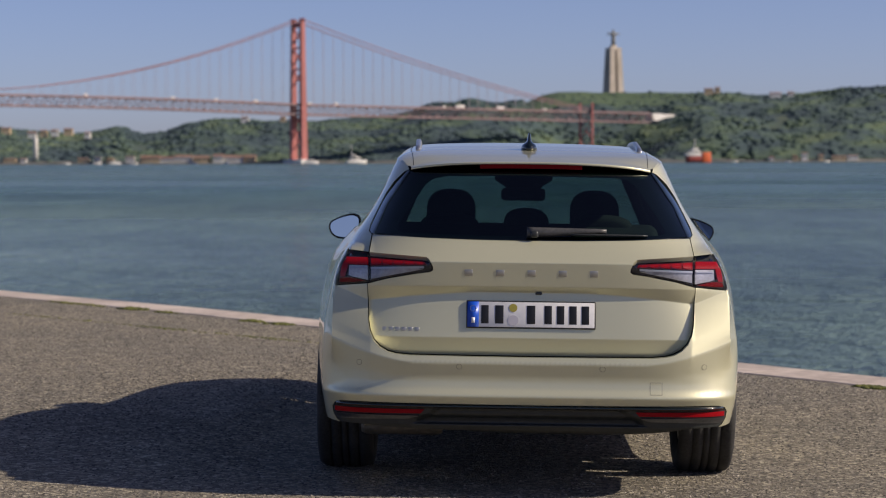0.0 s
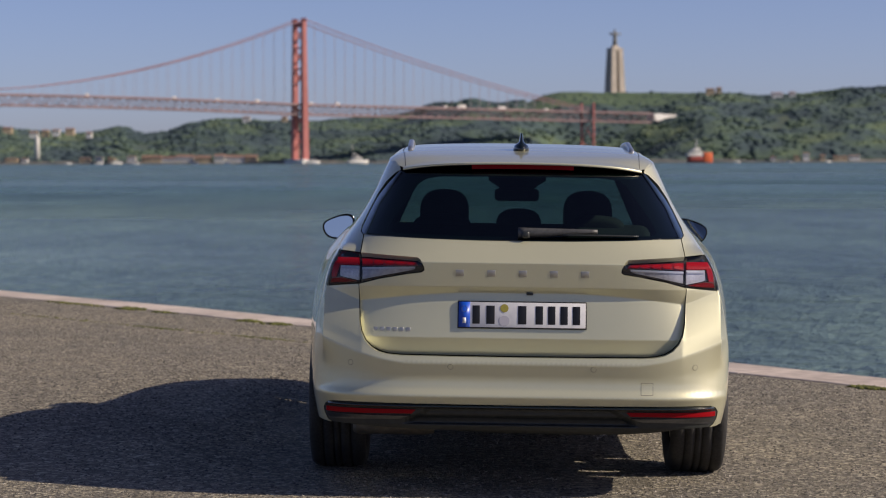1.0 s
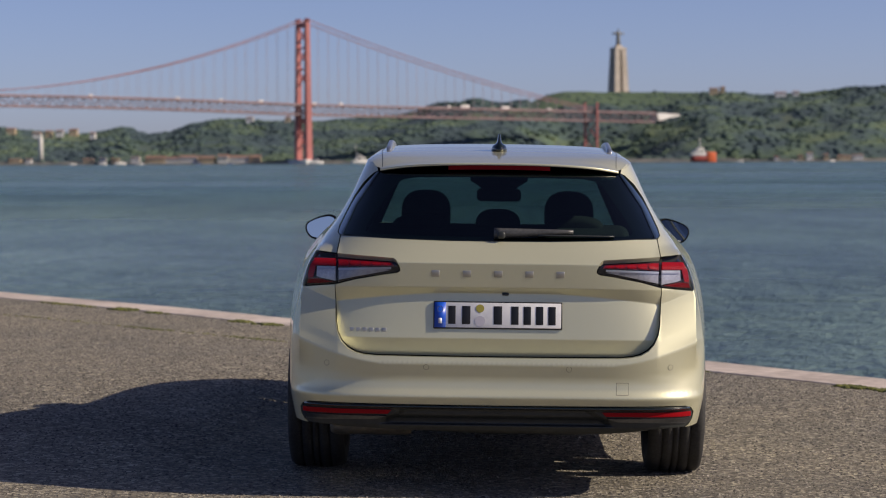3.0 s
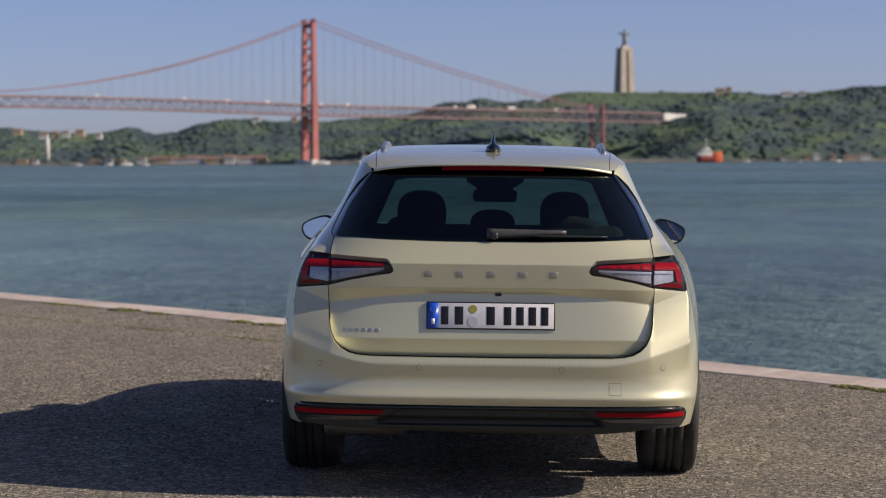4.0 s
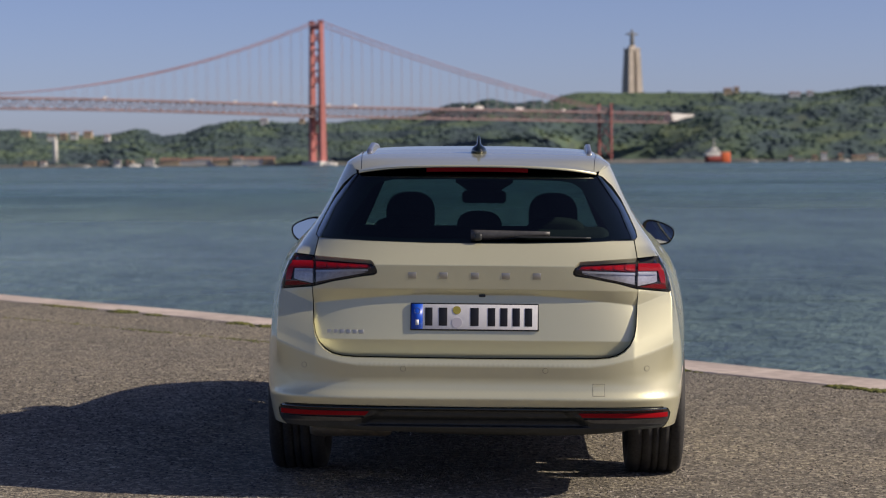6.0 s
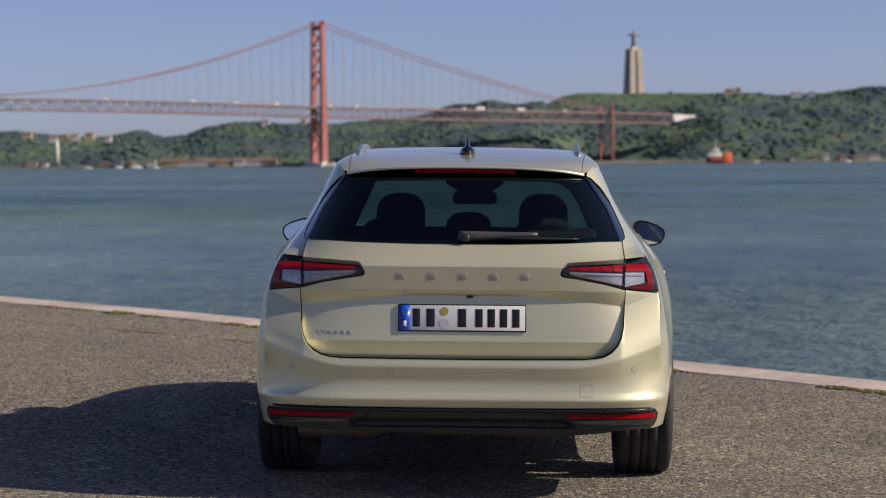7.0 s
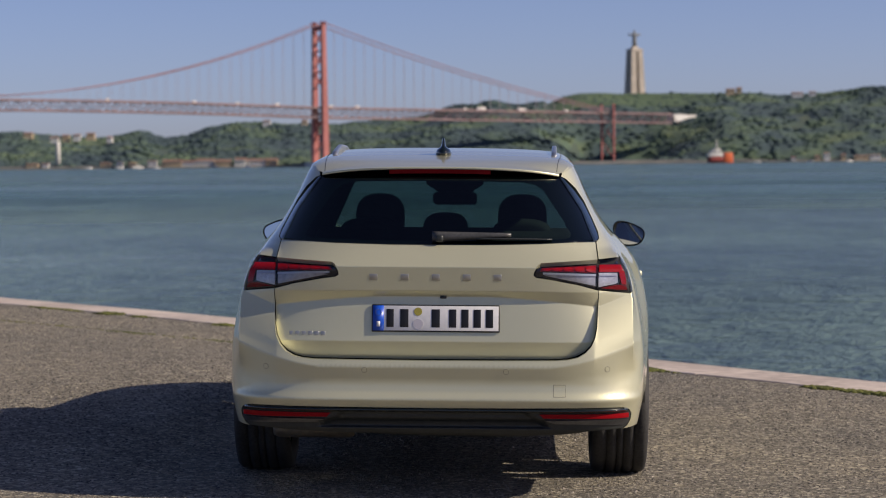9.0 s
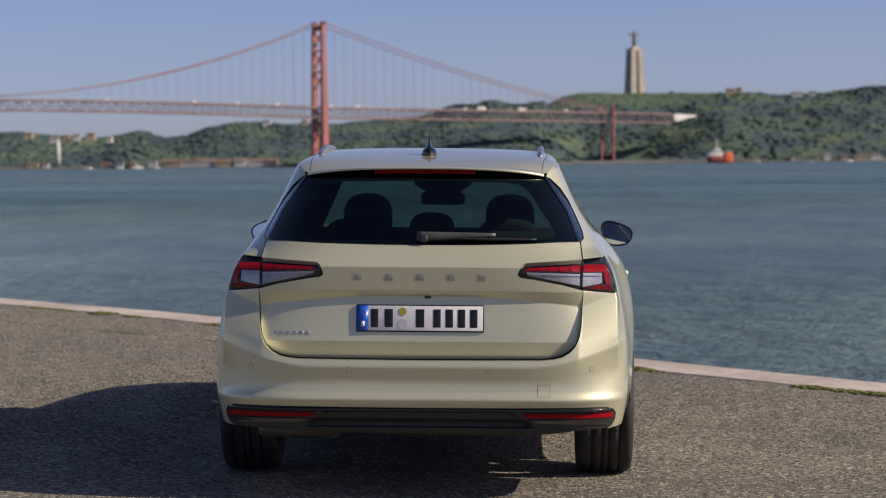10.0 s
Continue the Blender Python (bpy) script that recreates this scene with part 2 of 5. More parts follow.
SHIP_RED = speckled("red_hull_paint", (0.22, 0.035, 0.03), (0.33, 0.06, 0.045), 0.3, 0.6)
SHIP_ORANGE = speckled("orange_hull_paint", (0.62, 0.11, 0.03), (0.75, 0.16, 0.05), 0.3, 0.6)
GLASS_DARK = material("dark_window_glass", (0.02, 0.025, 0.03), 0.1)


# ---- helpers of the model ----
def link_mesh(name, bm, mat, parent=None, label="", smooth=True):
    me = bpy.data.meshes.new(name)
    bm.to_mesh(me)
    bm.free()
    if smooth:
        me.shade_smooth()
    for one in (mat if isinstance(mat, (list, tuple)) else [mat]):
        me.materials.append(one)
    ob = new(name, me)
    if parent is not None:
        ob.parent = parent
    if label:
        ob["label"] = label
    return ob


def part(name, bm, mat, parent, label="", smooth=True):
    return link_mesh(name, bm, mat, parent, label, smooth)


def add_box(bm, size, at=(0, 0, 0), turn=None, bevel=0.0, seg=2):
    m = Matrix.Translation(at) @ (turn.to_4x4() if turn is not None else Matrix()) @ Matrix.Diagonal((*size, 1))
    made = bmesh.ops.create_cube(bm, size=1.0, matrix=m)["verts"]
    if bevel:
        edges = list({e for v in made for e in v.link_edges})
        bmesh.ops.bevel(bm, geom=edges, offset=bevel, segments=seg, affect="EDGES", profile=0.5)
    return made


def box_bm(size, at=(0, 0, 0), turn=None, bevel=0.0, seg=2):
    bm = bmesh.new()
    add_box(bm, size, at, turn, bevel, seg)
    return bm


def add_rod(bm, a, b, r, sides=8, r2=None):
    a, b = Vector(a), Vector(b)
    d = b - a
    m = Matrix.Translation((a + b) / 2) @ d.to_track_quat("Z", "Y").to_matrix().to_4x4()
    bmesh.ops.create_cone(bm, cap_ends=True, segments=sides, radius1=r, radius2=r if r2 is None else r2, depth=d.length, matrix=m)


def rings(bm, loops, closed=True, caps=True):
    """Skins a list of equal loops of points."""
    vs = [[bm.verts.new(p) for p in loop] for loop in loops]
    n = len(vs[0])
    for a, b in zip(vs, vs[1:]):
        for i in range(n if closed else n - 1):
            j = (i + 1) % n
            bm.faces.new((a[i], a[j], b[j], b[i]))
    if caps and closed:
        bm.faces.new(list(reversed(vs[0])))
        bm.faces.new(vs[-1])
    bmesh.ops.recalc_face_normals(bm, faces=bm.faces)
    return vs


def lerp(a, b, t):
    return a + (b - a) * t


def table(points):
    """A function that runs linearly through (at, value) pairs."""
    xs = [p[0] for p in points]
    ys = [p[1] for p in points]

    def value(x):
        if x <= xs[0]:
            return ys[0]
        for i in range(1, len(xs)):
            if x <= xs[i]:
                return lerp(ys[i - 1], ys[i], (x - xs[i - 1]) / (xs[i] - xs[i - 1]))
        return ys[-1]
    return value


def soft_table(points, width):
    """The same, with the bends rounded over the given width."""
    f = table(points)
    steps = [-1.0, -0.6, -0.2, 0.2, 0.6, 1.0]

    def value(x):
        return sum(f(x + s * width) for s in steps) / len(steps)
    return value

# ---- quay, kerb and river ----
WATER_Z = -1.6
KERB_IN = [(-60.0, 85.0), (-40.0, 59.5), (-20.0, 33.9), (-5.46, 15.70), (-3.5, 13.42), (-1.7, 11.12), (1.55, 6.68), (2.40, 5.58), (6.0, 0.95), (20.0, -17.1), (60.0, -68.6)]
KERB_WIDE = 0.66


def kerb_offset(d):
    """The kerb's line, set out towards the river by d."""
    out = []
    for i, p in enumerate(KERB_IN):
        a, b = KERB_IN[max(i - 1, 0)], KERB_IN[min(i + 1, len(KERB_IN) - 1)]
        t = Vector((b[0] - a[0], b[1] - a[1])).normalized()
        out.append((p[0] - t.y * d, p[1] + t.x * d))
    return out


def quay_z(x, y, h=0.0):
    return QUAY @ Vector((x, y, h))


def ease(t):
    t = min(max(t, 0.0), 1.0)
    return t * t * (3 - 2 * t)


def swell_at(x, y):
    """The worn paving rises a little beside the parked car."""
    return 0.055 * ease((-x - 0.95) / 0.55) * ease((y - 0.2) / 2.4) * ease((9.0 - y) / 3.0) * ease((x + 3.5) / 1.7)


# one sheet for the quay's paving, from the kerb to far behind the walk
bm = bmesh.new()
line = kerb_offset(0.01)
fine_line = []
for a, b in zip(line, line[1:]):
    n = max(1, round(math.hypot(b[0] - a[0], b[1] - a[1]) / (0.4 if -12 < a[0] < 8 else 8.0)))
    fine_line += [(lerp(a[0], b[0], k / n), lerp(a[1], b[1], k / n)) for k in range(n)]
fine_line.append(line[-1])
cols = 110
grid = []
for x, y in fine_line:
    spots = [(x - 90.0 * (c / cols) ** 2, y - 70.0 * (c / cols) ** 2) for c in range(cols + 1)]
    grid.append([bm.verts.new(quay_z(u, v, swell_at(u, v))) for u, v in spots])
for a, b in zip(grid, grid[1:]):
    for i in range(cols):
        bm.faces.new((a[i], a[i + 1], b[i + 1], b[i]))
bmesh.ops.recalc_face_normals(bm, faces=bm.faces)
bm.faces.ensure_lookup_table()
if bm.faces[0].normal.z < 0:
    bmesh.ops.reverse_faces(bm, faces=bm.faces)
ground = link_mesh("ground", bm, ASPHALT)
tagged(ground, "worn grey-brown asphalt of the riverside quay", "ground", kind="structure")

# the quay's wall under the kerb
bm = bmesh.new()
top = [quay_z(x, y, -0.02) for x, y in kerb_offset(KERB_WIDE - 0.06)]
low = [Vector((p.x, p.y, WATER_Z - 0.6)) for p in top]
inn = [quay_z(x, y, -0.02) for x, y in kerb_offset(0.05)]
rows = [[bm.verts.new(p) for p in line] for line in (inn, top, low)]
for a, b in zip(rows, rows[1:]):
    for i in range(len(a) - 1):
        bm.faces.new((a[i], a[i + 1], b[i + 1], b[i]))
bmesh.ops.recalc_face_normals(bm, faces=bm.faces)
quay_wall = link_mesh("wall_quay", bm, QUAY_WALL, smooth=False)
tagged(quay_wall, "stone wall of the quay down to the river", "quay wall", kind="structure")

# river sheet
bm = bmesh.new()
lines = [-400, -60, 0, 8, 16, 30, 60, 120, 300, 800, 2000, 4900]
wide = [-4000, -1200, -300, -60, 0, 60, 300, 1200, 4000]
grid = [[bm.verts.new((x, y, WATER_Z)) for x in wide] for y in lines]
for a, b in zip(grid, grid[1:]):
    for i in range(len(wide) - 1):
        bm.faces.new((a[i], a[i + 1], b[i + 1], b[i]))
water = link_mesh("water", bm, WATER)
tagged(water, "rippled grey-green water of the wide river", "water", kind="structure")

# ---- far shore: hills, woods ----
RIDGE = table([(-1500, 60), (-805, 63), (-749, 57), (-674, 52), (-640, 58), (-608, 64), (-566, 53), (-530, 55), (-496, 68), (-430, 76), (-350, 75), (-281, 73), (-206, 77),
               (-150, 86), (-113, 95), (-95, 102), (-60, 104), (-29, 110), (8, 105), (73, 105), (92, 113), (120, 118), (175, 120), (314, 119), (345, 119), (351, 118), (425, 112), (518, 115), (555, 118), (592, 124), (655, 125), (1500, 130)])
SHORE_Y, RIDGE_Y = 3120.0, 3800.0


def smooth_step(t):
    t = min(max(t, 0.0), 1.0)
    return t * t * (3 - 2 * t)


def hill(x, s):
    """Height of the far bank; x is taken at the ridge's distance, s runs from the shore (0) to the ridge (1)."""
    r = RIDGE(x)
    cove = smooth_step((x - 40.0) / 90.0) * smooth_step((380.0 - x) / 170.0)
    if s <= 1.0:
        s = lerp(s, max(0.0, (s - 0.36) / 0.64), cove)
        rise = (0.06 * min(s / 0.05, 1.0) + 0.94 * (max(s - 0.05, 0.0) / 0.95) ** 0.72)
        z = WATER_Z - 1.0 + (r - 6.0) * rise
    else:
        z = r - 6.0 - (s - 1.0) * 45.0
    lump = noise.noise(Vector((x * 0.011, s * 5.0, 1.7))) * 7.0 + noise.noise(Vector((x * 0.03, s * 14.0, 5.1))) * 3.0
    return z + lump * min(s * 4.0, 1.0) * (1.0 if s < 0.9 else max(0.0, (1.15 - s) / 0.25))


def hill_point(x, s):
    y = lerp(SHORE_Y, RIDGE_Y, s)
    return Vector((x * y / RIDGE_Y, y, hill(x, s)))


bm = bmesh.new()
xs = [-1500 + i * 20.0 for i in range(151)]
ss = [i / 24 for i in range(37)]
grid = [[bm.verts.new(hill_point(x, s)) for x in xs] for s in ss]
for a, b in zip(grid, grid[1:]):
    for i in range(len(xs) - 1):
        bm.faces.new((a[i], a[i + 1], b[i + 1], b[i]))
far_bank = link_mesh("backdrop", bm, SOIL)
tagged(far_bank, "scrubby green hills of the far bank, blued for haze", "hillside", kind="structure")


# open grass about the monument
bm = bmesh.new()
grid = [[bm.verts.new(hill_point(x, q) + Vector((0, 0, 0.9))) for x in [70 + i * 10.0 for i in range(30)]] for q in [0.80 + j * 0.0208 for j in range(13)]]
for a, b in zip(grid, grid[1:]):
    for i in range(len(a) - 1):
        bm.faces.new((a[i], a[i + 1], b[i + 1], b[i]))
meadow = link_mesh("hilltop_meadow", bm, GRASS)
tagged(meadow, "open green grass on the hilltop by the monument", "meadow", kind="structure")

# stone embankment along the far shore
bm = bmesh.new()
lines = []
for h, d in ((-3.0, -6.0), (1.2, -5.0), (2.2, 1.0), (4.0, 8.0), (4.5, 40.0)):
    row = []
    for i in range(301):
        x = -1500 + i * 10.0
        k = 1.0 + 0.5 * noise.noise(Vector((x * 0.012, 3.0, 0.0))) + 0.4 * noise.noise(Vector((x * 0.06, 8.0, h)))
        row.append(bm.verts.new((x * SHORE_Y / RIDGE_Y, SHORE_Y + d + 3.0 * noise.noise(Vector((x * 0.04, h, 1.0))), WATER_Z + h * (k if h > 0 else 1.0))))
    lines.append(row)
for a, b in zip(lines, lines[1:]):
    for i in range(300):
        bm.faces.new((a[i], a[i + 1], b[i + 1], b[i]))
embankment = link_mesh("embankment", bm, SHORE_STONE)
tagged(embankment, "low stone embankment along the far shore", "embankment", kind="structure")


def clump_shapes(count, seed):
    """Small uneven crowns, as arrays of points and faces."""
    rnd = random.Random(seed)
    made = []
    for k in range(count):
        b = bmesh.new()
        bmesh.ops.create_icosphere(b, subdivisions=1, radius=1.0)
        off = Vector((rnd.uniform(0, 50), rnd.uniform(0, 50), k * 7.0))
        for v in b.verts:
            n = noise.noise(v.co * 1.7 + off) * 0.55 + noise.noise(v.co * 4.1 + off) * 0.35
            v.co *= 1.0 + n
        b.verts.ensure_lookup_table()
        made.append((np.array([v.co[:] for v in b.verts]), np.array([[v.index for v in f.verts] for f in b.faces])))
        b.free()
    return made


def scatter_mesh(name, shapes, spots, mat):
    vs, fs, base = [], [], 0
    for k, (at, size, spin) in enumerate(spots):
        p, f = shapes[k % len(shapes)]
        c, s = math.cos(spin), math.sin(spin)
        q = p @ np.array([[c, s, 0], [-s, c, 0], [0, 0, 1]]) * np.array(size) + np.array(at)
        vs.append(q)
        fs.append(f + base)
        base += len(q)
    me = bpy.data.meshes.new(name)
    me.from_pydata(np.vstack(vs).tolist(), [], np.vstack(fs).tolist())
    me.shade_smooth()
    me.materials.append(mat)
    return new(name, me)


def wooded(x, s):
    """How thickly trees stand: open scrub here and there, grass about the monument."""
    if 60 < x < 345 and s > 0.8:
        return -1.0
    return 0.62 + 0.8 * noise.noise(Vector((x * 0.006, s * 3.0, 9.0))) + 0.5 * noise.noise(Vector((x * 0.02, s * 9.0, 4.0)))


# one canopy sheet, lumpy with the crowns, and single crowns that break its outline
bm = bmesh.new()
grid = []
for j in range(128):
    s = 0.015 + j * 0.0079
    row = []
    for i in range(352):
        x = -960 + i * 5.0
        p = hill_point(x, s)
        lump = abs(noise.noise(Vector((x * 0.085, s * 58.0, 2.0)))) * 3.2 + abs(noise.noise(Vector((x * 0.21, s * 140.0, 6.0)))) * 2.0
        t = min(max(wooded(x, s) * 1.3 + 0.3, 0.0), 1.0)
        row.append(bm.verts.new((p.x, p.y, p.z - 1.5 + t * (4.2 + lump * (0.7 if s < 0.93 else 0.85)) * (0.8 if s > 0.95 else 1.0))))
    grid.append(row)
for a, b in zip(grid, grid[1:]):
    for i in range(len(a) - 1):
        bm.faces.new((a[i], a[i + 1], b[i + 1], b[i]))
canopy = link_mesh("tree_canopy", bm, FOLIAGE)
tagged(canopy, "closed dark green tree canopy on the far bank, blued for haze", "woods", kind="stuff")
rnd = random.Random(4)
spots = []
for i in range(9000):
    s = rnd.uniform(0.02, 1.0) if i % 6 else rnd.uniform(0.96, 1.0)
    x = rnd.uniform(-940, 780)
    if wooded(x, s) < 0.12:
        continue
    p = hill_point(x, s)
    r = (rnd.uniform(1.8, 3.6) if rnd.random() < 0.65 else rnd.uniform(3.6, 6.2)) * (0.8 if s > 0.93 else 1.0)
    spots.append(((p.x, p.y, p.z + (3.1 if s < 0.93 else 3.0)), (r * 1.3, r * 1.15, r * rnd.uniform(0.45, 0.8) * (0.8 if s < 0.93 else 1.0)), rnd.uniform(0, 6.3)))
for i in range(110):
    x, s = rnd.uniform(66, 350), 0.82 + 0.19 * rnd.random() ** 0.6
    p = hill_point(x, s)
    r = rnd.uniform(1.0, 2.6)
    spots.append(((p.x, p.y, p.z + 1.2), (r * 1.6, r * 1.3, r * 0.8), rnd.uniform(0, 6.3)))
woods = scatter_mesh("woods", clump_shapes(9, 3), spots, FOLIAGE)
tagged(woods, "single tree crowns in the far bank's woods, blued for haze", "woods", kind="stuff")

# ---- suspension bridge ----
TOWER = Vector((-250.0, 3060.0, WATER_Z))
ALONG = Vector((0.842, 0.539, 0.0)).normalized()
ACROSS = Vector((ALONG.y, -ALONG.x, 0.0))
DECK_TOP, DECK_LOW = 77.8, 62.2


def deck_drop(s):
    """The deck is cambered over the main span and falls a little towards the bank."""
    return -0.0116 * s if s > 0 else 8.5 * (1 - ((s + 506.5) / 506.5) ** 2)


def on_bridge(s, c, z):
    return TOWER + ALONG * s + ACROSS * c + Vector((0, 0, z - WATER_Z))


bridge = tagged(new("suspension_bridge"), "long red steel suspension bridge over the river", "bridge")
LEG = 12.6


def tower_leg(side):
    bm = bmesh.new()
    loops = []
    for z, w in ((0.0, 4.1), (70.0, 3.6), (189.0, 2.7)):
        lean = side * (LEG + (189.0 - z) * 0.008)
        c = on_bridge(0, lean, WATER_Z + z)
        loops.append([c + ALONG * a * w + ACROSS * b * w for a, b in ((-1, -1), (1, -1), (1, 1), (-1, 1))])
    rings(bm, loops)
    c = on_bridge(0, side * LEG, WATER_Z + 190.5)
    add_box(bm, (7.0, 7.0, 3.5), c)
    part("tower_leg", bm, BRIDGE_RED, bridge, smooth=False)


for side in (-1, 1):
    tower_leg(side)
for z in (16.0, 44.0, 100.0, 128.0, 156.0):
    bm = bmesh.new()
    h = 24.0
    for a, b in ((-1, 1), (1, -1)):
        add_rod(bm, on_bridge(0, a * LEG, z), on_bridge(0, b * LEG, z + h), 1.0, 6)
    add_rod(bm, on_bridge(0, -LEG, z + h), on_bridge(0, LEG, z + h), 1.2, 6)
    part("tower_brace", bm, BRIDGE_RED, bridge, smooth=False)
bm = bmesh.new()
add_rod(bm, on_bridge(0, -LEG, 183.0), on_bridge(0, LEG, 183.0), 2.6, 8)
part("tower_crossbeam", bm, BRIDGE_RED, bridge, smooth=False)
bm = bmesh.new()
rings(bm, [[on_bridge(a * 14 * k, b * 24 * k, z) for a, b in ((-1, -0.7), (-0.6, -1), (0.6, -1), (1, -0.7), (1, 0.7), (0.6, 1), (-0.6, 1), (-1, 0.7))] for z, k in ((WATER_Z - 2, 1.0), (3.5, 1.0), (4.2, 0.96))])
part("tower_pier", bm, WHITE_WALL, bridge, "pale concrete pier", smooth=False)

# deck truss: two chords a side, roadway, web of diagonals
SPAN = [i * 11.0 - 1012.0 for i in range(0, 146)]
STRETCH = SPAN[::4]
for c in (-10.5, 10.5):
    for z in (DECK_TOP - 1.0, DECK_LOW + 1.0):
        bm = bmesh.new()
        rings(bm, [[on_bridge(s, c + 1.1 * math.cos(a), z + deck_drop(s) + 1.1 * math.sin(a)) for a in (0.785, 2.356, 3.927, 5.498)] for s in STRETCH])
        part("truss_chord", bm, DECK_GREY, bridge, smooth=False)
bm = bmesh.new()
for c in (-10.5, 10.5):
    for k, s in enumerate(SPAN[:-1]):
        lo, hi = DECK_LOW + deck_drop(s) + 1, DECK_TOP + deck_drop(s) - 1
        a, b = (lo, hi) if k % 2 else (hi, lo)
        add_rod(bm, on_bridge(s, c, a), on_bridge(s + 11.0, c, b), 0.55, 4)
        add_rod(bm, on_bridge(s, c, lo), on_bridge(s, c, hi), 0.4, 4)
part("truss_web", bm, DECK_GREY, bridge, smooth=False)["kind"] = "stuff"
bm = bmesh.new()
rings(bm, [[on_bridge(s, c, z + deck_drop(s)) for c, z in ((-12, DECK_TOP), (12, DECK_TOP), (12, DECK_TOP - 2.4), (-12, DECK_TOP - 2.4))] for s in STRETCH])
part("roadway", bm, DECK_GREY, bridge, smooth=False)
bm = bmesh.new()
rings(bm, [[on_bridge(s, c, z + deck_drop(s)) for c, z in ((-9, DECK_LOW + 2.6), (9, DECK_LOW + 2.6), (9, DECK_LOW + 1.2), (-9, DECK_LOW + 1.2))] for s in STRETCH])
part("rail_deck", bm, DECK_GREY, bridge, smooth=False)


def cable_z(s):
    if s <= 0:
        k = 1.0 - abs(s) / 506.5
        return 88.5 + (189.5 - 88.5) * k * k
    k = s / 470.0
    return lerp(189.5, 74.0, k) - 4.0 * 9.0 * k * (1 - k)


for c in (-LEG, LEG):
    bm = bmesh.new()
    pts = [i * 18.0 - 1008.0 for i in range(83) if i * 18.0 - 1008.0 <= 470]
    rings(bm, [[on_bridge(s, c, cable_z(s)) + (ACROSS * math.cos(a) + Vector((0, 0, 1)) * math.sin(a)) * 0.78 for a in (0, 1.05, 2.1, 3.14, 4.19, 5.24)] for s in pts])
    part("main_cable", bm, CABLE_RED, bridge)
    bm = bmesh.new()
    for k in range(-66, 30):
        s = k * 15.3
        if abs(s) > 5 and cable_z(s) > DECK_TOP + deck_drop(s) + 1:
            add_rod(bm, on_bridge(s, c, DECK_TOP + deck_drop(s)), on_bridge(s, c, cable_z(s)), 0.2, 4)
    part("hanger_wire", bm, WIRE_GREY, bridge, smooth=False)["kind"] = "stuff"

# the slim side pier near the bank
bm = bmesh.new()
for side in (-1, 1):
    add_rod(bm, on_bridge(466, side * 15.0, 2.0), on_bridge(466, side * 15.0, 84.0), 1.9, 6)
for z in (6, 32):
    for a, b in ((-1, 1), (1, -1)):
        add_rod(bm, on_bridge(466, a * 15.0, z), on_bridge(466, b * 15.0, z + 26), 0.8, 5)
part("side_pier", bm, BRIDGE_RED, bridge, smooth=False)
bm = bmesh.new()
rings(bm, [[on_bridge(s, c, z) for c, z in ((-9, low), (9, low), (9, top), (-9, top))] for s, low, top in ((578.0, 59, 69.5), (586.0, 59, 70), (600.0, 63, 69.2), (618.0, 65.5, 68.8))])
part("anchor_block", bm, WHITE_WALL, bridge, "white concrete anchorage", smooth=False)

# ---- the estate car, in the quay's frame: x across, y from its tail forwards, z up ----
from mathutils.geometry import delaunay_2d_cdt

car = tagged(new("estate_car"), "champagne metallic estate car parked on the quay, tail to the walk", "car")
car.matrix_world = QUAY

HALF = soft_table([(0.10, 0.84), (0.20, 0.875), (0.30, 0.905), (0.45, 0.928), (0.60, 0.928), (0.75, 0.925), (0.85, 0.910), (0.92, 0.889), (0.97, 0.870), (1.01, 0.842), (1.05, 0.806), (1.13, 0.733), (1.25, 0.662), (1.36, 0.614), (1.46, 0.565)], 0.035)
BODY_Y = soft_table([(0.10, 0.16), (0.26, 0.03), (0.36, -0.03), (0.395, -0.0465), (0.420, -0.0605), (0.426, -0.0605), (0.436, -0.056), (0.455, -0.0465), (0.475, -0.0430), (0.50, -0.0435), (0.558, -0.0570), (0.60, -0.0430), (0.79, 0.006), (0.86, 0.020), (0.96, 0.050), (1.05, 0.125), (1.345, 0.46), (1.5, 0.63)], 0.005)
CORNER_N = soft_table([(0.9, 5.5), (1.05, 4.0)], 0.05)
CORNER_L = soft_table([(0.9, 0.75), (1.05, 0.85), (1.34, 0.60)], 0.05)
NOSE_Y = soft_table([(0.10, 4.72), (0.25, 4.84), (0.50, 4.88), (0.70, 4.89), (0.80, 4.86), (0.88, 4.75), (0.93, 4.50), (0.968, 4.12), (1.00, 3.78), (1.03, 3.63), (1.055, 3.53), (1.20, 3.28), (1.42, 2.86), (1.5, 2.7)], 0.012)
NOSE_L, NOSE_N = 0.95, 3.3


def gate_knots(x):
    """Height and depth of the tailgate's bends at x: the shelf over the plate sinks towards the sides."""
    g = min(max((abs(x) - 0.20) / 0.46, 0.0), 1.0) ** 1.5
    return [(0.50, 0.055), (0.60, 0.022), (0.656, 0.010), (0.839 - 0.040 * g, lerp(0.037, 0.040, g)), (0.862 - 0.003 * g, lerp(0.016, 0.017, g)), (0.961, 0.004), (1.05, 0.105), (1.40, 0.52)]


TAPER = soft_table([(0.60, 0.938), (0.75, 0.923), (0.85, 0.9195), (0.92, 0.923), (0.97, 0.922), (1.01, 0.925), (1.05, 0.936), (1.13, 0.955), (1.30, 0.966)], 0.03)


FACET_EDGE = table([(0.60, 0.806), (0.86, 0.806), (0.97, 0.786), (1.06, 0.772)])


def step_up(t):
    t = min(max(t, 0.0), 1.0)
    return t * t * (3 - 2 * t)


def knee_at(x):
    return 0.56 + 0.10 * min(max((abs(x) - 0.46) / 0.36, 0.0), 1.0) ** 1.6


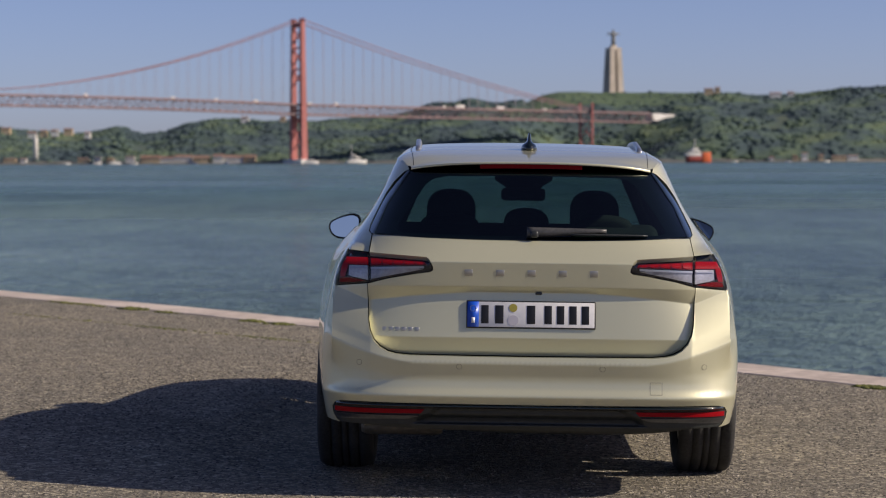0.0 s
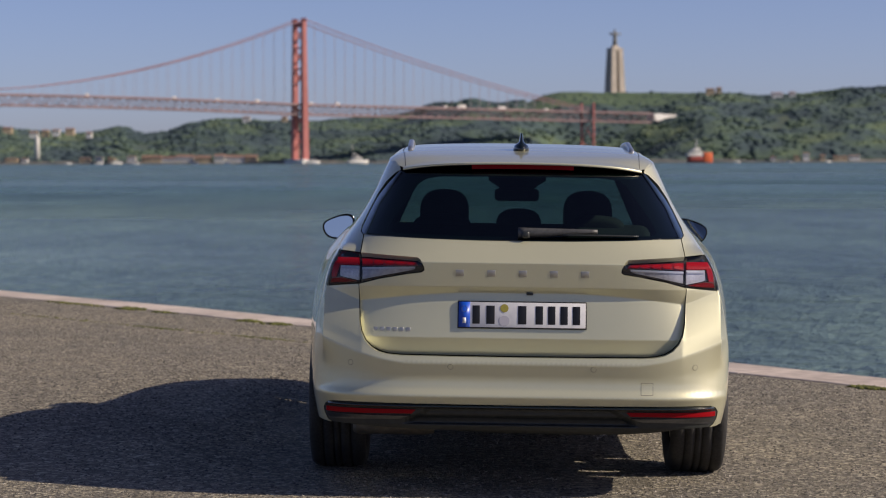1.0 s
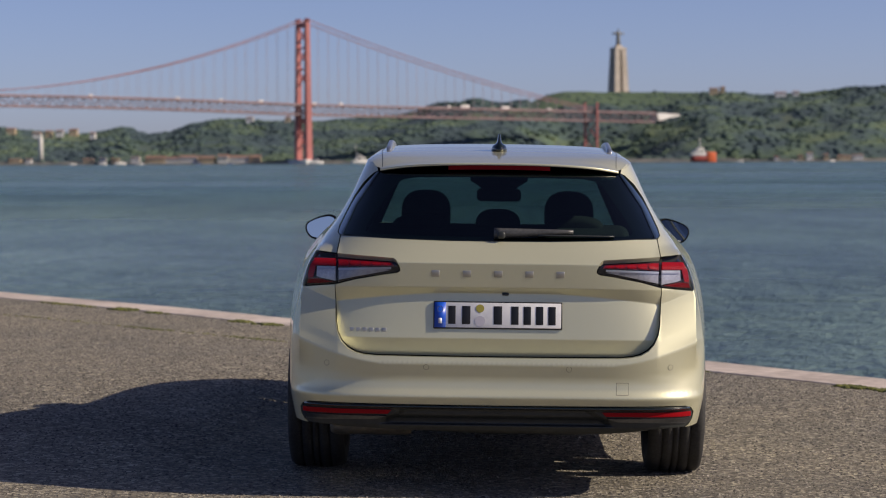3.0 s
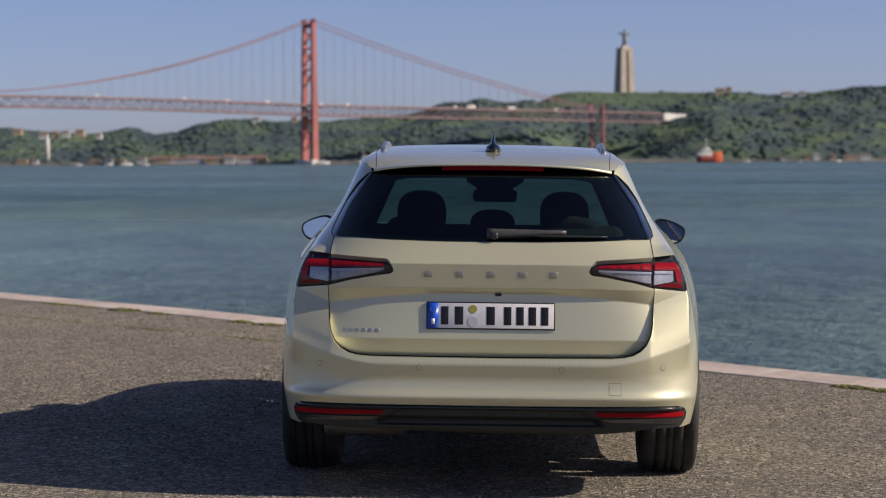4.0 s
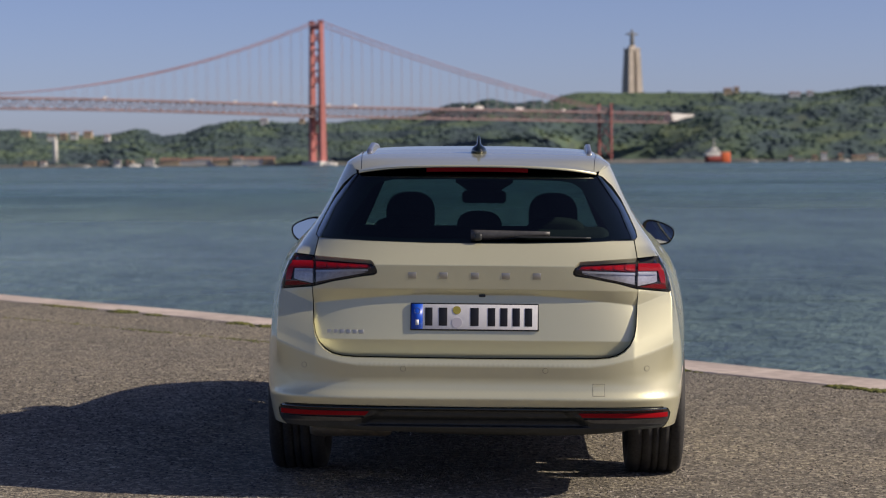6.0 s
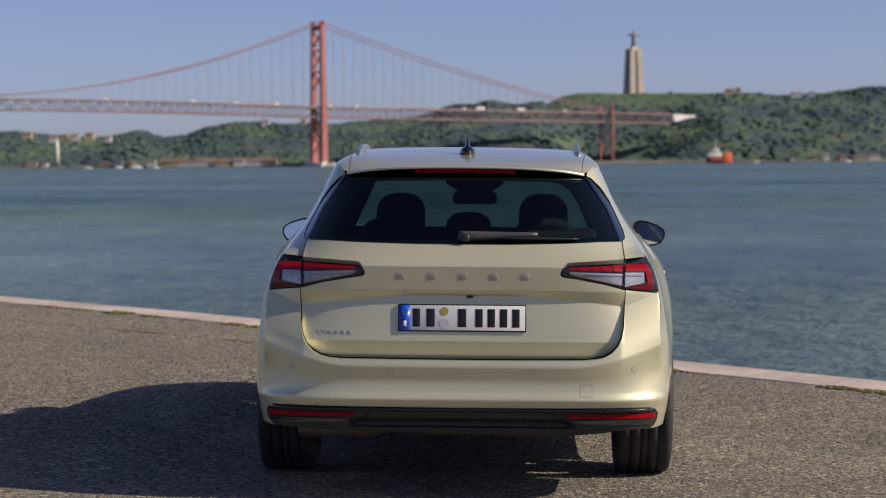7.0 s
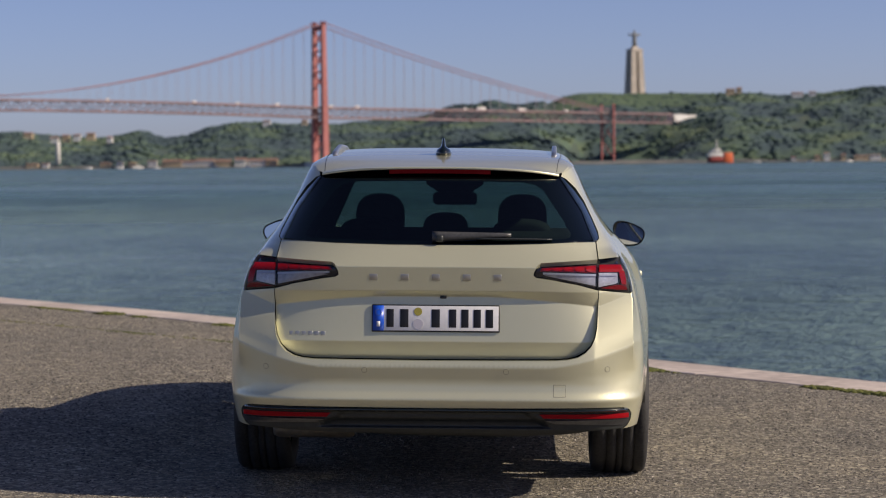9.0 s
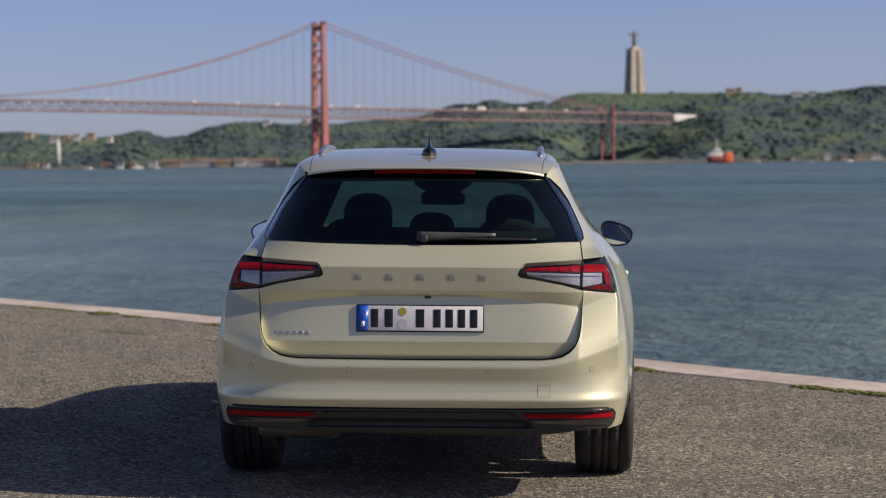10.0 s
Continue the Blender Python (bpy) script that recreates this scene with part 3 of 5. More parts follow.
def bow(x, z):
    """How far the tail curves forward at x; the corner above the bumper is a flat facet with a crease."""
    w, n = HALF(z) * TAPER(z), CORNER_N(z)

    def curve(ax):
        return CORNER_L(z) * (1 - (1 - min(ax / w, 0.9995) ** n) ** (1 / n))
    ax = abs(x)
    base = curve(ax)
    k = step_up((z - knee_at(x) + 0.13) / 0.13) * step_up((1.045 - z) / 0.05)
    end = 0.975 * w
    if k <= 0 or ax < 0.64 or ax >= end:
        return base
    start, crease = curve(0.645), min(FACET_EDGE(z), end - 0.014)

    def facet(a):
        if a <= 0.645:
            return curve(a)
        return start + 0.41 * (a - 0.645) if a <= crease else lerp(start + 0.41 * (crease - 0.645), curve(end), (a - crease) / (end - crease))
    return lerp(base, facet(ax), k)


def brow(x, z):
    """The undercut of the tailgate's shelf runs on under the lamp and dies away."""
    ax = abs(x)
    if ax < 0.60 or ax > 0.80 or z > 0.862:
        return 0.0
    depth = 0.022 * min((0.80 - ax) / 0.14, 1.0)
    low = lerp(0.800, 0.855, min(max((ax - 0.66) / 0.14, 0.0), 1.0))
    return depth * (0.862 - z) / (0.862 - low) if z >= low else depth * max(0.0, 1 - (low - z) / 0.14)


def bumper_rise(x, z):
    """The bumper's upright face climbs towards the corners."""
    if not 0.45 < z < 0.86:
        return z
    knee = knee_at(x)
    return lerp(0.45, 0.56, (z - 0.45) / (knee - 0.45)) if z < knee else lerp(0.56, 0.86, (z - knee) / (0.86 - knee))


def tail(x, z):
    return BODY_Y(bumper_rise(x, z)) + bow(x, z) + brow(x, z)


def gate(x, z):
    f = table(gate_knots(x))
    y = sum(f(z + d) for d in (-0.0024, -0.0008, 0.0008, 0.0024)) / 4
    return y + bow(x, z)


def glass_y(x, z):
    return lerp(0.108, 0.47, (z - 1.05) / 0.30) + bow(x, z) + 0.004


def flank(y, z):
    w, n, length = HALF(z), CORNER_N(z), CORNER_L(z)
    y0 = BODY_Y(bumper_rise(1.0, z))
    q = min(max((y - y0) / length, 0.0), 1.0)
    a = (1 - (1 - q) ** n) ** (1 / n)
    t = min(max((y - y0 - 0.38) / 0.75, 0.0), 1.0)
    a *= lerp(TAPER(z), 1.0, t * t * (3 - 2 * t))
    f = min(max((NOSE_Y(z) - y) / NOSE_L, 0.0), 1.0)
    b = (1 - (1 - f) ** NOSE_N) ** (1 / NOSE_N)
    return w * a * b


def nose(x, z):
    q = min(abs(x) / HALF(z), 0.9995)
    return NOSE_Y(z) - NOSE_L * (1 - (1 - q ** NOSE_N) ** (1 / NOSE_N))


E_ = 0.0006


def on_tail(f, lift=0.0, e=E_):
    """The tail's surface f with its normal; e is the stretch over which the slope across is taken."""
    def at(x, z):
        fx = (f(x + e, z) - f(x - e, z)) / (2 * e)
        fz = (f(x, z + E_) - f(x, z - E_)) / (2 * E_)
        n = Vector((fx, -1, fz)).normalized()
        return Vector((x, f(x, z), z)) + n * lift, n
    return at


def on_nose(lift=0.0):
    def at(x, z):
        fx = (nose(x + E_, z) - nose(x - E_, z)) / (2 * E_)
        fz = (nose(x, z + E_) - nose(x, z - E_)) / (2 * E_)
        n = Vector((-fx, 1, -fz)).normalized()
        return Vector((x, nose(x, z), z)) + n * lift, n
    return at


def on_flank(lift=0.0):
    def at(y, z):
        fy = (flank(y + E_, z) - flank(y - E_, z)) / (2 * E_)
        fz = (flank(y, z + E_) - flank(y, z - E_)) / (2 * E_)
        n = Vector((1, -fy, -fz)).normalized()
        return Vector((flank(y, z), y, z)) + n * lift, n
    return at


def inside(poly, pts):
    """Which of the points (an array) lie in the polygon."""
    px, py = pts[:, 0], pts[:, 1]
    odd = np.zeros(len(pts), bool)
    n = len(poly)
    for i in range(n):
        (x1, y1), (x2, y2) = poly[i], poly[(i + 1) % n]
        if y1 == y2:
            continue
        hit = ((y1 > py) != (y2 > py)) & (px < (x2 - x1) * (py - y1) / (y2 - y1) + x1)
        odd ^= hit
    return odd


def resample(poly, step):
    out = []
    for i in range(len(poly)):
        a, b = poly[i], poly[(i + 1) % len(poly)]
        k = max(1, int(math.hypot(b[0] - a[0], b[1] - a[1]) / step))
        out += [(lerp(a[0], b[0], j / k), lerp(a[1], b[1], j / k)) for j in range(k)]
    return out


def rounded(poly, times=2):
    """Cuts the corners of a closed outline."""
    for _ in range(times):
        out = []
        for i in range(len(poly)):
            a, b = poly[i], poly[(i + 1) % len(poly)]
            out += [(lerp(a[0], b[0], 0.25), lerp(a[1], b[1], 0.25)), (lerp(a[0], b[0], 0.75), lerp(a[1], b[1], 0.75))]
        poly = out
    return poly


def fillet(poly, r):
    """Rounds each corner of a closed outline by about r."""
    out = []
    for i, p in enumerate(poly):
        p = Vector(p)
        a, b = Vector(poly[i - 1]) - p, Vector(poly[(i + 1) % len(poly)]) - p
        u, v = p + a.normalized() * min(r, a.length * 0.45), p + b.normalized() * min(r, b.length * 0.45)
        for t in (0.0, 0.25, 0.5, 0.75, 1.0):
            q = u * (1 - t) ** 2 + p * 2 * t * (1 - t) + v * t * t
            out.append((q.x, q.y))
    return out


def grown(poly, d):
    """The outline moved outwards by d."""
    area = sum(poly[i][0] * poly[(i + 1) % len(poly)][1] - poly[(i + 1) % len(poly)][0] * poly[i][1] for i in range(len(poly)))
    sgn = 1 if area > 0 else -1
    out = []
    for i, p in enumerate(poly):
        a, b = Vector(poly[i - 1]), Vector(poly[(i + 1) % len(poly)])
        t = (b - a)
        if t.length < 1e-9:
            out.append(p)
            continue
        t.normalize()
        out.append((p[0] + t.y * d * sgn, p[1] - t.x * d * sgn))
    return out


def mirrored(half):
    """A closed symmetric outline from its right half, which runs from the middle round to the middle."""
    return half + [(-x, z) for x, z in reversed(half) if abs(x) > 1e-6]


def panel(name, outer, surf, mat, parent, holes=(), step=0.02, grid=None, flange=0.012, push=None, flip=False, twin=False, label="", edge_step=None):
    """A sheet of bodywork: the outline filled on the surface surf, with its edges turned in."""
    es = edge_step or step
    loops = [resample(outer, es)] + [resample(h, es) for h in holes]
    coords, edges = [], []
    for loop in loops:
        base = len(coords)
        coords += loop
        edges += [(base + i, base + (i + 1) % len(loop)) for i in range(len(loop))]
    if grid is None:
        x0, x1 = min(p[0] for p in outer), max(p[0] for p in outer)
        z0, z1 = min(p[1] for p in outer), max(p[1] for p in outer)
        nx, nz = max(1, int((x1 - x0) / step)), max(1, int((z1 - z0) / step))
        grid = [(lerp(x0, x1, (i + 0.5 + 0.25 * (j % 2)) / nx), lerp(z0, z1, (j + 0.5) / nz)) for i in range(nx) for j in range(nz)]
    pts = np.array(grid)
    ok = inside(loops[0], pts)
    for h in loops[1:]:
        ok &= ~inside(h, pts)
    rim = np.array(coords)
    pts = pts[ok]
    if len(pts):
        near = np.array([np.min(np.sum((rim - p) ** 2, axis=1)) for p in pts])
        pts = pts[near > (0.3 * es) ** 2]
    all_pts = [Vector(p) for p in coords] + [Vector(p) for p in pts.tolist()]
    vs, _, fs, *_ = delaunay_2d_cdt(all_pts, edges, [], 0, 1e-6)
    cent = np.array([[sum(vs[i].x for i in f) / 3, sum(vs[i].y for i in f) / 3] for f in fs])
    keep = inside(loops[0], cent)
    for h in loops[1:]:
        keep &= ~inside(h, cent)
    fs = [f for f, k in zip(fs, keep) if k]
    pos, nor = [], []
    for v in vs:
        p, n = surf(v.x, v.y)
        pos.append(p)
        nor.append(n)
    if sum((pos[b] - pos[a]).cross(pos[c] - pos[a]).dot(nor[a]) for a, b, c in fs) < 0:
        fs = [tuple(reversed(f)) for f in fs]
    if flange:
        count = {}
        for f in fs:
            for i in range(3):
                e = (f[i], f[(i + 1) % 3])
                count[e] = count.get(e, 0) + 1
        for (i, j) in [e for e in count if (e[1], e[0]) not in count]:
            di = push if push is not None else -nor[i] * flange
            dj = push if push is not None else -nor[j] * flange
            quad = [pos[i], pos[i] + di, pos[j] + dj, pos[j]]
            n = (quad[1] - quad[0]).cross(quad[3] - quad[0])
            n = n.normalized() if n.length > 1e-12 else nor[i]
            k = len(pos)
            pos += quad
            nor += [n] * 4
            fs += [(k, k + 1, k + 2), (k, k + 2, k + 3)]
    made = []
    for sgn in ((1, -1) if twin else (-1,) if flip else (1,)):
        p2 = [(sgn * p.x, p.y, p.z) for p in pos]
        n2 = [(sgn * n.x, n.y, n.z) for n in nor]
        f2 = [tuple(f) if sgn > 0 else tuple(reversed(f)) for f in fs]
        me = bpy.data.meshes.new(name)
        me.from_pydata(p2, [], f2)
        me.shade_smooth()
        me.normals_split_custom_set_from_vertices(n2)
        me.materials.append(mat)
        ob = new(name, me)
        ob.parent = parent
        if label:
            ob["label"] = label
        made.append(ob)
    return made if twin else made[0]


# outlines on the tail
SPLIT = 0.975


def tail_w(z):
    return SPLIT * HALF(z) * TAPER(z)


def split_y(z):
    return tail(tail_w(z), z)


CUT = [(0.656, 1.060), (0.662, 0.985), (0.663, 0.870), (0.659, 0.80), (0.655, 0.72), (0.647, 0.678), (0.630, 0.642), (0.606, 0.617), (0.575, 0.600), (0.54, 0.591), (0.49, 0.587)]
LAMP_IN = [(0.6605, 0.987), (0.6625, 0.872), (0.578, 0.894), (0.466, 0.9145), (0.412, 0.922), (0.402, 0.928), (0.403, 0.938), (0.418, 0.966), (0.428, 0.9725)]
LAMP_OUT = [(0.6665, 0.987), (0.735, 0.994), (0.768, 0.994), (0.784, 0.968), (0.800, 0.90), (0.806, 0.862), (0.795, 0.859), (0.6675, 0.871)]
TRIM_IN = [(0.648, 1.066), (0.603, 1.19), (0.512, 1.331)]
TRIM_OUT = [(0.534, 1.328), (0.575, 1.283), (0.612, 1.228), (0.645, 1.155), (0.667, 1.10), (0.672, 1.078), (0.664, 1.066)]
GLASS_HALF = [(0.0, 1.371), (0.234, 1.364), (0.33, 1.356), (0.46, 1.341), (0.512, 1.325), (0.560, 1.260), (0.601, 1.19), (0.630, 1.118), (0.646, 1.068), (0.56, 1.0625), (0.42, 1.0565), (0.20, 1.0515), (0.0, 1.0505)]
BLACK_HALF = [(0.0, 0.386), (0.40, 0.388), (0.70, 0.390), (0.765, 0.388), (0.790, 0.378), (0.800, 0.362), (0.797, 0.335), (0.785, 0.312), (0.770, 0.301), (0.70, 0.298), (0.574, 0.291), (0.378, 0.282), (0.30, 0.281), (0.0, 0.284)]

# body behind the rear wheels: quarter panels and bumper
z_steps = [0.302 + i * 0.02 for i in range(53)]
right_edge = [(tail_w(z), z) for z in z_steps + [1.355, 1.367, 1.376] if z < 1.38]
BUMP_Z = [0.392, 0.40, 0.406, 0.412, 0.417, 0.422, 0.428, 0.433, 0.438, 0.445, 0.451, 0.457, 0.463, 0.47, 0.49, 0.51, 0.53, 0.548, 0.556, 0.564, 0.572, 0.58]
rear_grid = [(lerp(-0.9, 0.9, (i + 0.25 * (j % 2)) / 90), z) for i in range(91) for j, z in enumerate(BUMP_Z)]
rear_grid += [(s * x, 0.59 + j * 0.009) for x in [0.49 + i * 0.0125 for i in range(25)] + [0.7985, 0.8030, 0.80594, 0.80606, 0.8095, 0.8135, 0.819, 0.825, 0.831, 0.84, 0.85, 0.86, 0.87] for j in range(85) for s in (-1, 1)]
rear_grid += [(s * (0.49 + i * 0.01), knee_at(0.49 + i * 0.01) + d) for i in range(37) for d in (-0.014, -0.007, -0.003, 0.0, 0.003, 0.007, 0.014, 0.022) for s in (-1, 1)]
rear_grid += [(s * lerp(0.66, 0.795, i / 18), lerp(0.80, 0.855, i / 18) + d) for i in range(19) for d in (-0.003, 0.0, 0.003) for s in (-1, 1)]
rear_grid += [(s * lerp(0.76, 0.9, i / 12), 0.31 + j * 0.014) for i in range(13) for j in range(6) for s in (-1, 1)]
half_outline = [(0.0, 0.5812), (0.25, 0.5822), (0.49, 0.5842), (0.5415, 0.5885), (0.5768, 0.5972), (0.6083, 0.6147), (0.6326, 0.6403), (0.6500, 0.6768), (0.6582, 0.72), (0.6622, 0.80), (0.6665, 0.868),
                (0.6675, 0.866), (0.795, 0.854), (0.811, 0.857), (0.805, 0.90), (0.789, 0.970), (0.771, 0.999), (0.735, 0.999), (0.667, 0.992),
                (0.662, 1.060), (0.676, 1.074), (0.672, 1.104), (0.650, 1.158), (0.617, 1.231), (0.580, 1.286), (0.537, 1.326)]
half_outline += [(0.518, 1.334), (0.524, 1.352), (0.548, 1.374)] + list(reversed(right_edge)) + [(0.772, 0.298), (0.788, 0.310), (0.801, 0.334), (0.8045, 0.363), (0.793, 0.382), (0.767, 0.392), (0.70, 0.394), (0.40, 0.392), (0.0, 0.390)]
panel("rear_quarter_and_bumper", mirrored(half_outline), on_tail(tail, 0.0, 0.00003), PAINT, car, grid=rear_grid, edge_step=0.014, push=Vector((0, 0.05, 0)), flange=0.05)

# tailgate
gate_grid = []
for i in range(-54, 55):
    x = i * 0.0125
    k = gate_knots(x)
    for (za, _), (zb, _) in zip(k, k[1:]):
        n = max(1, round((zb - za) / 0.03))
        for j in range(n):
            gate_grid.append((x, lerp(za, zb, j / n)))
        for d in (-0.008, -0.004, -0.002, 0.002, 0.004, 0.008):
            gate_grid.append((x, zb + d))
# the lamp reaches the gate's own edge, so the outline steps round it
gate_right = [(0.0, 1.047), (0.20, 1.048), (0.42, 1.053), (0.56, 1.059), (0.656, 1.060), (0.6605, 0.992), (0.426, 0.978), (0.414, 0.970), (0.398, 0.939), (0.397, 0.926), (0.410, 0.917), (0.465, 0.9095), (0.578, 0.889), (0.663, 0.866)] + CUT[3:] + [(0.25, 0.585), (0.0, 0.584)]
tailgate = panel("tailgate", mirrored(gate_right), on_tail(gate), PAINT, car, grid=gate_grid, edge_step=0.012, flange=0.02)

# dark backing behind the gaps
backing = mirrored([(0.0, 1.06), (0.63, 1.06), (0.78, 1.0), (0.80, 0.80), (0.79, 0.45), (0.75, 0.33), (0.0, 0.33)])
panel("body_frame", backing, on_tail(lambda x, z: max(gate(x, z), tail(x, z)) + 0.055), GAP_DARK, car, step=0.05, flange=0)

# glass of the tailgate, with its black printed border
rear_window = panel("rear_window", mirrored(GLASS_HALF), on_tail(glass_y), REAR_GLASS, car, step=0.03, flange=0.004)
rear_window.visible_shadow = False
panel("glass_border", mirrored(GLASS_HALF), on_tail(glass_y, -0.006), GLOSS_BLACK, rear_window, holes=[mirrored([(0.0, 1.316), (0.35, 1.312), (0.405, 1.302), (0.440, 1.280), (0.530, 1.145), (0.555, 1.100), (0.552, 1.085), (0.53, 1.0775), (0.30, 1.070), (0.0, 1.067)])], step=0.03, flange=0.0, label="black printed border of the glass")
trim = TRIM_IN + TRIM_OUT
trim_in = table([(1.066, 0.648), (1.19, 0.603), (1.331, 0.512)])


def trim_y(x, z):
    return glass_y(x, z) - 0.006 + 0.85 * max(0.0, x - trim_in(z) - 0.008)


panel("pillar_trim", trim, on_tail(trim_y), GLOSS_BLACK, car, step=0.006, flange=0.03, twin=True, label="gloss black pillar trim")
# bright weatherstrip along the foot of the glass
bm = bmesh.new()
strip = [(-0.655 + i * 0.0262, 0) for i in range(51)]
foot = table([(0.0, 1.0488), (0.20, 1.0496), (0.42, 1.0546), (0.56, 1.0607), (0.66, 1.0625)])
rings(bm, [[Vector((x, gate(x, foot(abs(x))) + d, foot(abs(x)) + h)) for d, h in ((-0.003, -0.0018), (-0.003, 0.0018), (0.012, 0.0018), (0.012, -0.0018))] for x, _ in strip])
part("weatherstrip", bm, GLOSS_BLACK, car)


# ---- tail lamps ----
def lamp_piece(name, poly, mat, lift, parent, surface, label="", flip=False, step=0.02, flange=0.006):
    return panel(name, poly, on_tail(surface, lift), mat, parent, step=step, flange=flange, flip=flip, label=label)


LAMP_Y = soft_table([(0.85, 0.016), (0.955, 0.002), (0.975, 0.013), (1.0, 0.040)], 0.004)


def lamp_surface(x, z):
    return LAMP_Y(z) + bow(x, z)


for flip in (False, True):
    lamp = part("tail_lamp", box_bm((0.16, 0.02, 0.07), ((-0.60 if flip else 0.60), 0.13, 0.93)), LAMP_BASE, car, "split tail lamp, red bar over clear lens")
    for poly, name in ((LAMP_IN, "inner_housing"), (LAMP_OUT, "outer_housing")):
        lamp_piece(name, poly, LAMP_BASE, -0.022, lamp, lamp_surface, flip=flip)
        cover = lamp_piece("clear_cover", poly, LAMP_COVER, 0.002, lamp, lamp_surface, flip=flip, step=0.012, flange=0.024)
        cover.visible_shadow = False
    # red bar along the top: bright cells in a darker red strip on the inner lamp
    def top(x):
        return lerp(0.9645, 0.9800, (x - 0.428) / 0.232)

    def low(x):
        return lerp(0.9435, 0.9425, (x - 0.428) / 0.232)
    lamp_piece("red_strip", [(0.424, low(0.424)), (0.6575, low(0.6575)), (0.6575, top(0.6575)), (0.433, top(0.433))], RED_DIM, -0.013, lamp, lamp_surface, "dark red strip", flip=flip)
    cells = [0.430, 0.472, 0.518, 0.564, 0.610, 0.6575]
    for a, b in zip(cells, cells[1:]):
        poly = [(a + 0.004, low(a) + 0.003), (b - 0.004, low(b) + 0.003), (b - 0.004, top(b) - 0.004), (a + (0.010 if a < 0.44 else 0.004), top(a) - 0.004)]
        lamp_piece("red_segment", rounded(poly, 2), RED_LENS, -0.010, lamp, lamp_surface, flip=flip, step=0.01)
    lamp_piece("red_bracket", [(0.6685, 0.9445), (0.752, 0.9445), (0.764, 0.892), (0.783, 0.890), (0.781, 0.915), (0.770, 0.968), (0.758, 0.980), (0.6685, 0.980)], RED_LENS, -0.010, lamp, lamp_surface, flip=flip)
    lamp_piece("red_wedge", [(0.676, 0.8765), (0.742, 0.890), (0.760, 0.889), (0.781, 0.886), (0.785, 0.868), (0.740, 0.870)], RED_DIM, -0.008, lamp, lamp_surface, "dark red wedge under the clear lens", flip=flip)
    lamp_piece("clear_lens", [(0.440, 0.9265), (0.6555, 0.886), (0.6555, 0.9255), (0.466, 0.9305)], CLEAR_LENS, -0.014, lamp, lamp_surface, "clear reflector under the red bar", flip=flip)
    lamp_piece("clear_lens", [(0.669, 0.880), (0.733, 0.893), (0.749, 0.899), (0.747, 0.9425), (0.669, 0.9425)], CRYSTAL, -0.014, lamp, lamp_surface, "clear reflector under the red bar", flip=flip)
    lamp_piece("light_guide", [(0.436, 0.9315), (0.6555, 0.9260), (0.6555, 0.9360), (0.436, 0.9395)], GUIDE, -0.009, lamp, lamp_surface, "bright guide bar", flip=flip)
    lamp_piece("light_guide", [(0.669, 0.9275), (0.742, 0.9275), (0.741, 0.9335), (0.669, 0.9335)], GUIDE, -0.009, lamp, lamp_surface, "bright guide bar", flip=flip)

# ---- lower bumper insert ----
def insert_y(x, z):
    f = table([(0.26, 0.035), (0.30, 0.0), (0.33, -0.005), (0.345, -0.028), (0.372, -0.030), (0.378, -0.044), (0.39, -0.046)])
    lean = 0.40 - 0.10 * (z - 0.300) / 0.07 if z > 0.300 else 0.40
    side = min(max((lean + 0.09 - abs(x)) / 0.035, 0.0), 1.0)
    deep = side * step_up((z - 0.303) / 0.010) * step_up((0.376 - z) / 0.008)
    return sum(f(z + d) for d in (-0.004, -0.0015, 0.0015, 0.004)) / 4 + bow(x, z) + 0.022 * deep


ins_grid = [(lerp(-0.81, 0.81, i / 130), z) for i in range(131) for z in (0.276, 0.288, 0.298, 0.303, 0.306, 0.309, 0.313, 0.318, 0.328, 0.334, 0.340, 0.346, 0.352, 0.36, 0.368, 0.373, 0.378, 0.382, 0.386)]
insert = panel("bumper_insert", mirrored(BLACK_HALF), on_tail(insert_y), BLACK_TRIM, car, grid=ins_grid, edge_step=0.014, push=Vector((0, 0.10, 0.02)), flange=0.1, label="black grained lower bumper insert")
for flip in (False, True):
    panel("reflector", [(0.424, 0.3665), (0.789, 0.3665), (0.789, 0.348), (0.440, 0.350)], on_tail(insert_y, 0.004), RED_LENS, insert, step=0.02, flange=0.008, flip=flip, label="slim red reflector")
    panel("reflector_frame", [(0.445, 0.344), (0.792, 0.344), (0.790, 0.326), (0.765, 0.318), (0.490, 0.328)], on_tail(insert_y, 0.006), FRAME_METAL, insert, step=0.02, flange=0.01, flip=flip, label="dark satin frame under the reflector")
bm = bmesh.new()
rings(bm, [[Vector((x, insert_y(x, 0.383) - 0.004 + d, 0.383 + h)) for d, h in ((0, -0.006), (-0.004, -0.002), (0.003, 0.005), (0.010, 0.0))] for x in [-0.785 + i * 0.0314 for i in range(51)]])
part("trim_line", bm, GLOSS_BLACK, insert, "thin glossy line")

# ---- roof ----
ROOF_C = soft_table([(0.40, 1.3650), (0.46, 1.3720), (0.58, 1.391), (0.70, 1.406), (0.95, 1.429), (1.25, 1.452), (1.6, 1.472), (2.1, 1.478), (2.5, 1.463), (2.85, 1.420), (3.0, 1.395)], 0.03)
ROOF_EDGE = soft_table([(0.45, 1.328), (0.56, 1.346), (0.70, 1.372), (1.0, 1.393), (1.5, 1.402), (2.3, 1.403), (2.95, 1.370)], 0.04)
roof_w_known = {}


def ROOF_W(y):
    key = round(y, 4)
    if key not in roof_w_known:
        roof_w_known[key] = max(flank(y, ROOF_EDGE(y)) + 0.002, 0.508)
    return roof_w_known[key]


